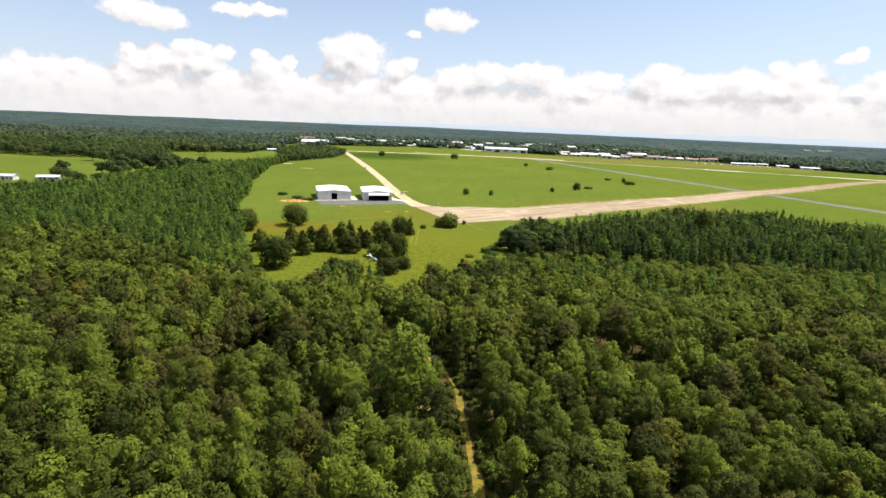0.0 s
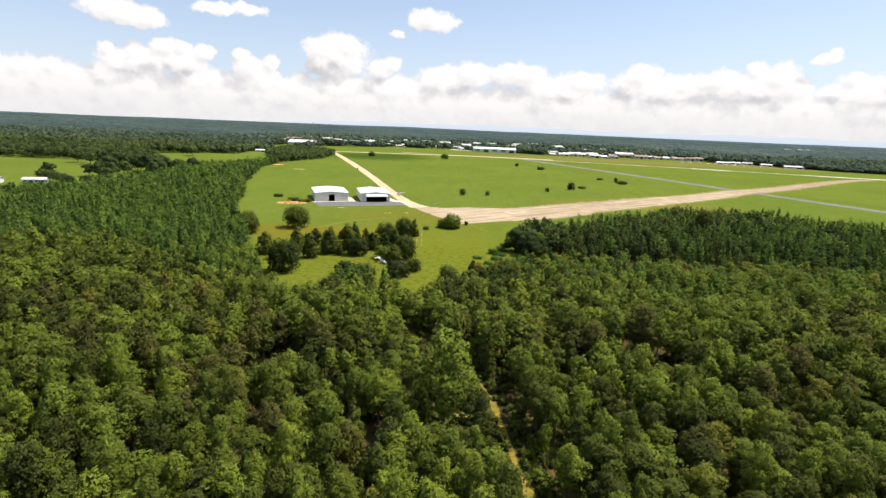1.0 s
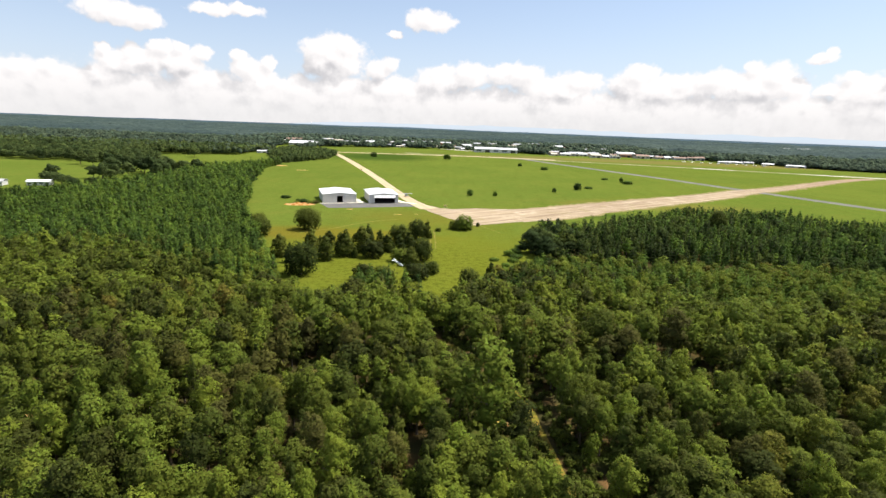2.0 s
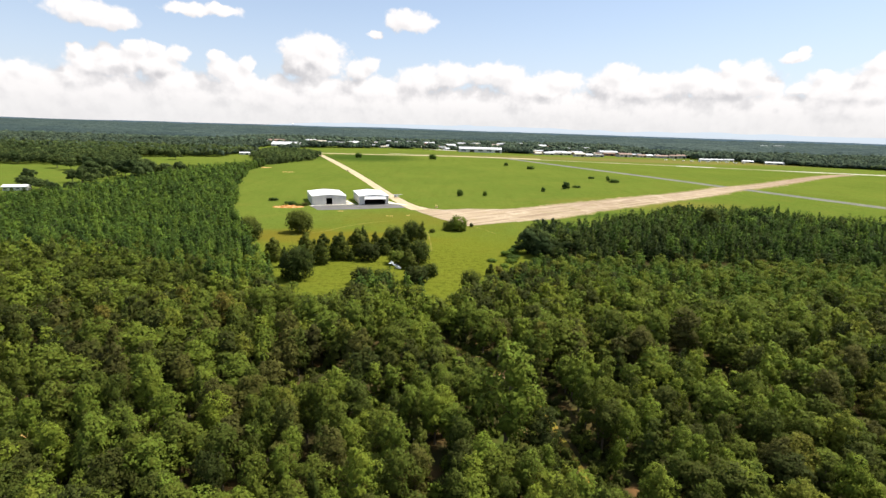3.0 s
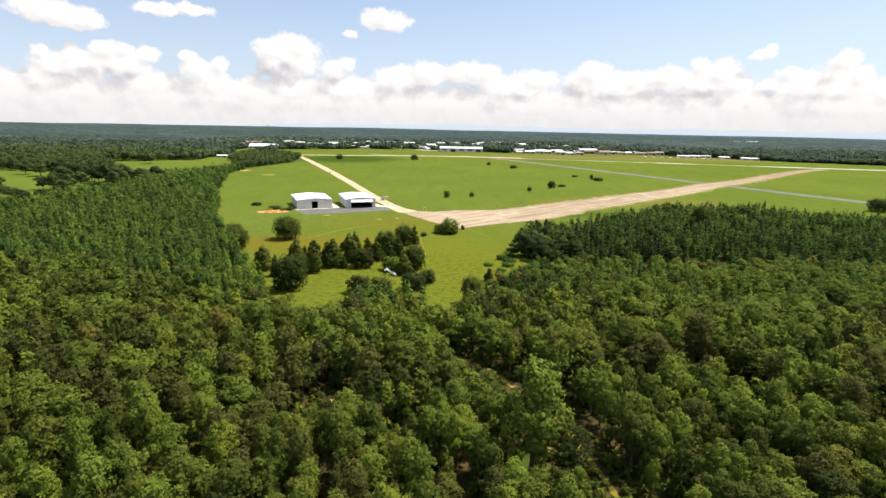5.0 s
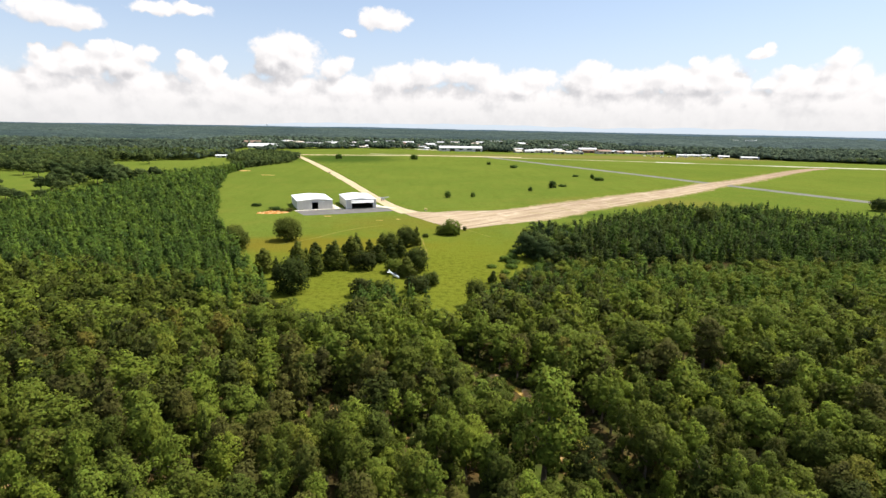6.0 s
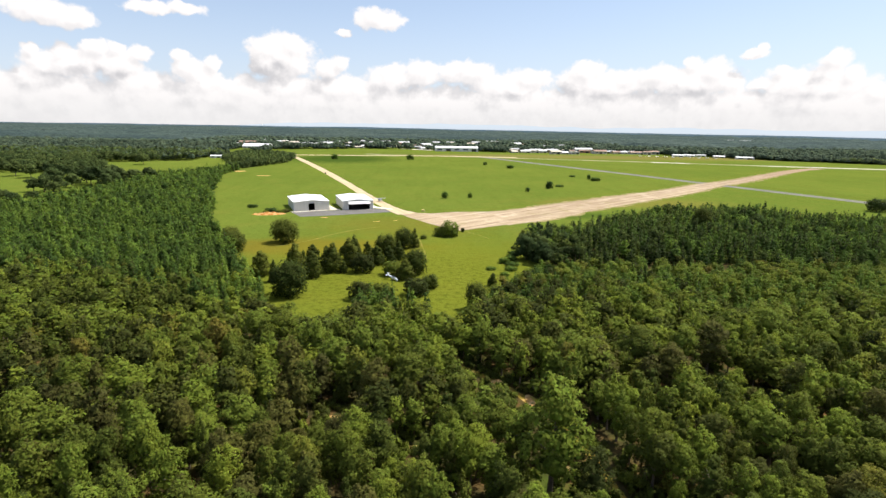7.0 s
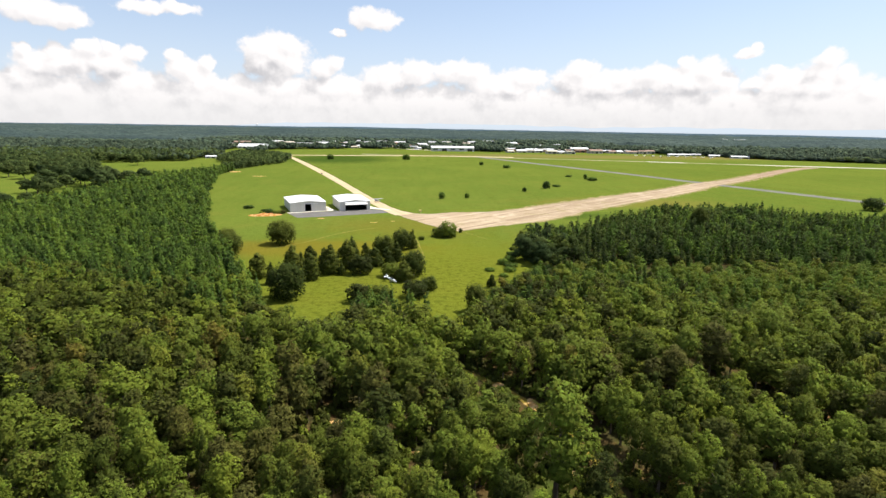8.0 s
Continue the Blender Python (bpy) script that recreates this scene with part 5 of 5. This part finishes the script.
# ---- far woods, joined ----
far_wood = Wood()
y = 380.0
while y < 1900:
    step = 8.0 if y < 900 else 9.5 if y < 1300 else 11
    x = 10 - 0.96 * (y + 8) + random.uniform(0, step)
    while x < 1.02 * (y + 8):
        px, py = x + random.uniform(-0.45, 0.45) * step, y + random.uniform(-0.45, 0.45) * step
        x += step
        if far_open(px, py):
            continue
        if py < 860 and not (px < -262 and py > 590) and not (px < -186 and py > 745) and not (px > 480 and py > 330):
            continue
        if (py > 1450 and abs(px) > 620) or (-330 < px < -150 and py < 1010):
            continue
        if 1250 < py < 1800 and -520 < px < 480 and random.random() < 0.48:
            continue
        s = random.uniform(0.42, 0.92) * step
        h = random.triangular(5.0, 15.5, 10) * (0.72 if py < 1010 and px > -330 else 1) + 3 * noise.noise((px * 0.01, py * 0.01, 2))
        if py < 950:
            pool = OFF if py < 700 else FARTHER if py < 800 else TINY
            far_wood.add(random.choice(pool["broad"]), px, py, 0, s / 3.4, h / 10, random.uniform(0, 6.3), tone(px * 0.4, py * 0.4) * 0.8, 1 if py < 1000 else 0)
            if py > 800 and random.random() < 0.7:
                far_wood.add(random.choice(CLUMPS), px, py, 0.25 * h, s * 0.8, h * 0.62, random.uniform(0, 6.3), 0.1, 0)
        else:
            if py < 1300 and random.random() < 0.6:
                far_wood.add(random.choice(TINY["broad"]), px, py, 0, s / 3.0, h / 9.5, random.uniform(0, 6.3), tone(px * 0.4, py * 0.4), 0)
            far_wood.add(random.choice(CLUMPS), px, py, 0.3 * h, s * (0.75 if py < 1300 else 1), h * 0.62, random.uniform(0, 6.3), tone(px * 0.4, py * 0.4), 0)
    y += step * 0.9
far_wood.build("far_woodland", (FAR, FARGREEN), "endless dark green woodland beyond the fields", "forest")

# the canopy of the distance, as one rolling sheet
nx, ny = 520, 210
xs = np.linspace(-4700, 4700, nx)
ys = 900 + 4150 * np.linspace(0, 1, ny) ** 1.25
verts, keep = np.zeros((nx * ny, 3)), np.zeros((ny, nx), bool)
for j in range(ny):
    for i in range(nx):
        x, y = xs[i] + random.uniform(-6, 6), ys[j] + random.uniform(-6, 6)
        stand = noise.noise((x * 0.0035, y * 0.008, 1)) + 0.6 * noise.noise((x * 0.011, y * 0.021, 5))
        z = 4.0 if y < 1420 or (abs(x) < 600 and y < 1850) else 6.0 + 4.5 * random.random() ** 1.5 + 10.0 * min(1, max(0, 0.45 + 1.6 * stand))
        verts[j * nx + i] = x, y, z
        keep[j, i] = not far_open(xs[i], ys[j]) and abs(xs[i]) < 0.97 * (ys[j] + 40) + 60
ok = keep[:-1, :-1] & keep[1:, :-1] & keep[:-1, 1:] & keep[1:, 1:]
j, i = np.nonzero(ok)
quads = np.column_stack([j * nx + i, j * nx + i + 1, (j + 1) * nx + i + 1, (j + 1) * nx + i])
tagged(part("far_canopy", mesh_arrays("far_canopy", verts, quads, (CANOPY,)), None), "dark green tree canopy out to the horizon, haze in its colour", "forest", kind="stuff")


# ---- hills on the skyline ----
def hills(x0, x1, y, height, glow, seed, bend=0.0):
    m = material("hill_haze_glow", (0.02, 0.03, 0.04), 1.0, spec=0.0)
    # the hills' haze is painted as an even emission colour
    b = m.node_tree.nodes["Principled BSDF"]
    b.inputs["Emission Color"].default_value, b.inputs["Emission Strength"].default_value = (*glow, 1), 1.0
    n = 160
    v, q = [], []
    for i in range(n + 1):
        x = x0 + (x1 - x0) * i / n
        e = min(1, i / 30, (n - i) / 10)
        h = height * e * (0.75 + 0.35 * noise.noise((x * 0.0011, seed, 0)) + 0.12 * noise.noise((x * 0.006, seed, 3)))
        yy = y - 0.032 * abs(x) - bend * max(0, x)
        v += [(x, yy, 0), (x, yy + 40, 12 + h), (x, yy + 150, 0)]
    for i in range(n):
        for k in range(2):
            q.append((3 * i + k, 3 * i + 3 + k, 3 * i + 4 + k, 3 * i + 1 + k))
    return tagged(part("backdrop", mesh_arrays("backdrop", np.array(v), np.array(q), (m,)), None), "low blue hills along the horizon, haze painted as an even glow", "hills", kind="structure")


# pale haze colour for the ridge, slate blue for the band before it
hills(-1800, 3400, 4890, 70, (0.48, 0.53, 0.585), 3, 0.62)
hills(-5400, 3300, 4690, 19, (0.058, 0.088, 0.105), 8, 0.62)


# ---- small things ----
WHITE_PAINT = material("white_paint", lambda nt: mixc(nt, remap(nt, noise_tex(nt, world_pos(nt), 1.5, 4), 0.4, 0.7), (0.84, 0.84, 0.82), (0.76, 0.75, 0.72)), 0.5)
GREY_PAINT = material("grey_paint", (0.30, 0.31, 0.33), 0.4)
RUBBER = material("rubber", (0.02, 0.02, 0.02), 0.8)
YELLOW = material("faded_yellow_paint", (0.75, 0.58, 0.20), 0.6)


def loft(stations, n=12):
    """A body through rings of (along, half width, half height, mid height)."""
    bm, rings = bmesh.new(), []
    for x, ry, rz, zc in stations:
        rings.append([bm.verts.new((x, ry * math.cos(k * math.tau / n), zc + rz * math.sin(k * math.tau / n))) for k in range(n)])
    for a, b in zip(rings, rings[1:]):
        for k in range(n):
            bm.faces.new((a[k], a[(k + 1) % n], b[(k + 1) % n], b[k]))
    bm.faces.new(rings[0][::-1]), bm.faces.new(rings[-1])
    bmesh.ops.recalc_face_normals(bm, faces=bm.faces)
    return bm


def light_aircraft(m, paint, label, wings=True):
    t = thing("light_aircraft", m, label, "aircraft")
    part("fuselage", loft([(3.0, 0.25, 0.3, 1.2), (2.7, 0.45, 0.5, 1.2), (1.2, 0.6, 0.75, 1.35), (0.0, 0.6, 0.85, 1.45), (-1.5, 0.42, 0.5, 1.4), (-4.2, 0.12, 0.2, 1.45)]), paint, t)
    part("canopy", loft([(1.1, 0.3, 0.2, 1.95), (0.5, 0.52, 0.32, 2.05), (-0.8, 0.45, 0.25, 1.98)]), GLASS, t)
    if wings:
        part("wing", boxes((-0.5, 1.0, -5.2, 5.2, 2.2, 2.38), bevel=0.07), paint, t)
    part("tailplane", boxes((-4.4, -3.6, -1.6, 1.6, 1.45, 1.55), bevel=0.03), paint, t)
    part("fin", boxes((-4.5, -3.5, -0.05, 0.05, 1.5, 2.7), bevel=0.02), paint, t)
    part("propeller", boxes((3.0, 3.08, -0.08, 0.08, 0.3, 2.1), bevel=0.02), RUBBER, t)
    for x, y in ((2.2, 0), (0.0, 1.1), (0.0, -1.1)):
        bm = cone(bmesh.new(), (0, -0.1, 0), (0, 0.1, 0), 0.28, 0.28, 12)
        wheel = part("wheel", bm, RUBBER, t)
        wheel.location = (x, y, 0.28)
        part("hub", cone(bmesh.new(), (0, -0.12, 0), (0, 0.12, 0), 0.12, 0.12, 10), GREY_PAINT, wheel)
        part("wheel_leg", cone(bmesh.new(), (x, y, 0.3), (x, y * 0.4, 1.1), 0.05, 0.05, 6), GREY_PAINT, t)
    return t


light_aircraft(pose(-36, 402, 0, rz=115), GREY_PAINT, "small grey high-wing aircraft parked beside the hangar")
light_aircraft(pose(-19.5, 197, 0.1, ry=13, rz=-38) @ Matrix.Scale(0.74, 4), WHITE_PAINT, "derelict white light aircraft without wings in the grass", False)

# a line of small aircraft on the far tarmac
parked = light_aircraft(pose(470, 1078, 0, rz=200), WHITE_PAINT, "small white aircraft parked in a row far off")
tagged(parked, group="parked aircraft")
for i in range(1, 10):
    copy_thing(parked, pose(470 + 15 * i, 1078 - 5.5 * i + random.uniform(-3, 3), 0, rz=200 + random.uniform(-30, 30)))

# heap of dug orange soil beside the hangar, with scattered clods
bm = bmesh.new()
bmesh.ops.create_grid(bm, x_segments=40, y_segments=24, size=1)
for v in bm.verts:
    x, y = v.co.x * 11, v.co.y * 5
    e = max(0, 1 - (v.co.x ** 2 + v.co.y ** 2) ** 1.2)
    v.co = (x, y, -0.15 + e * (0.9 + 0.9 * noise.noise((x * 0.5, y * 0.6, 2)) + 0.4 * noise.noise((x * 1.6, y * 1.6, 5))))
heap = part("soil_heap", bm, HEAP)
heap.matrix_world = pose(-103, 342.5, 0, rz=12)
tagged(heap, "low heap of dug orange soil in the grass", "soil heap")
for x, y, rx, ry in HOLLOWS:
    tagged(sheet("bare_patch", [(x + rx * math.cos(a * 0.7), y + ry * math.sin(a * 0.7)) for a in range(9)], 0.08, DIRT, 1.0, 0.5), "bare orange soil hollow between the forest trees", "bare soil", kind="structure")
for x, y, rx, ry in ((-66, 331, 2.6, 1.2), (-33, 318, 2.2, 1.0), (-22, 322, 1.4, 0.9), (-173, 590, 8, 3), (-214, 640, 7, 6)):
    tagged(sheet("bare_patch", [(x + rx * math.cos(a * 0.7), y + ry * math.sin(a * 0.7)) for a in range(9)], 0.05, DIRT, 0.5, 1.0), "bare orange soil patch in the turf", "bare soil", kind="structure")
for i, (x, y, w, h, mat) in enumerate(((-121, 369, 6.5, 2.2, PINE), (-104, 352, 8, 2.4, PINE), (-98, 350, 4, 1.6, OLIVE), (-97, 346.5, 5.5, 2.0, BRIGHT), (-94, 349, 4.5, 2.2, OLIVE), (-106, 347, 4, 1.5, BRIGHT))):
    tree_thing("bush", "brush_pile", x, y, w, h, "low tangled brush pile beside the soil heap", "brush piles", 500 + i, 300, mat)

# pale marker at the bend of the taxiway and a dark sign beside it further off
mark = thing("taxiway_marker", pose(-4, 357, 0, rz=20), "pale yellow marker block at the bend of the taxiway", "marker")
part("block", boxes((-0.9, 0.9, -0.5, 0.5, 0.1, 1.4), bevel=0.1), YELLOW, mark)
part("foot", boxes((-1.0, 1.0, -0.6, 0.6, 0, 0.12)), CONCRETE, mark)
sign = thing("airfield_sign", pose(-110, 617, 0, rz=-15), "small dark board beside the pale taxiway", "sign")
part("board", boxes((-0.9, 0.9, -0.08, 0.08, 0.5, 1.7), bevel=0.03), RUBBER, sign)
for px in (-0.6, 0.6):
    part("post", boxes((px - 0.06, px + 0.06, -0.05, 0.05, 0, 0.5)), GREY_PAINT, sign)

# big shade trees round the pasture and the lone one in the meadow
SHADE = [(-365, 724, 15, 13), (-286, 483, 17, 17), (-298, 492, 16, 15), (-272, 478, 15, 15), (-322, 481, 14, 15), (-330, 520, 13, 14), (-260, 492, 14, 14), (-350, 540, 13, 14), (-385, 545, 14, 13), (-300, 470, 12, 12), (-410, 560, 14, 14), (-312, 440, 10, 11), (-340, 430, 11, 12), (-278, 500, 15, 15), (-292, 512, 15, 16), (-268, 462, 12, 13), (-310, 506, 14, 15), (-256, 512, 13, 14), (-302, 437, 9, 13), (-296, 446, 11, 12), (-307, 446, 8, 14), (-290, 430, 9, 9), (-296, 388, 9, 8), (-287, 382, 8, 7), (-304, 392, 9, 8), (-313, 396, 10, 9), (-280, 392, 8, 7), (-323, 404, 10, 9), (-332, 412, 9, 8), (-344, 538, 10, 14), (-360, 548, 11, 14), (-372, 552, 10, 13)]
for i, (x, y, w, h) in enumerate(SHADE):
    tree_thing("shade", "shade_tree", x, y, w, h, "spreading old shade tree beside the pasture", "shade trees", 600 + i, 700)
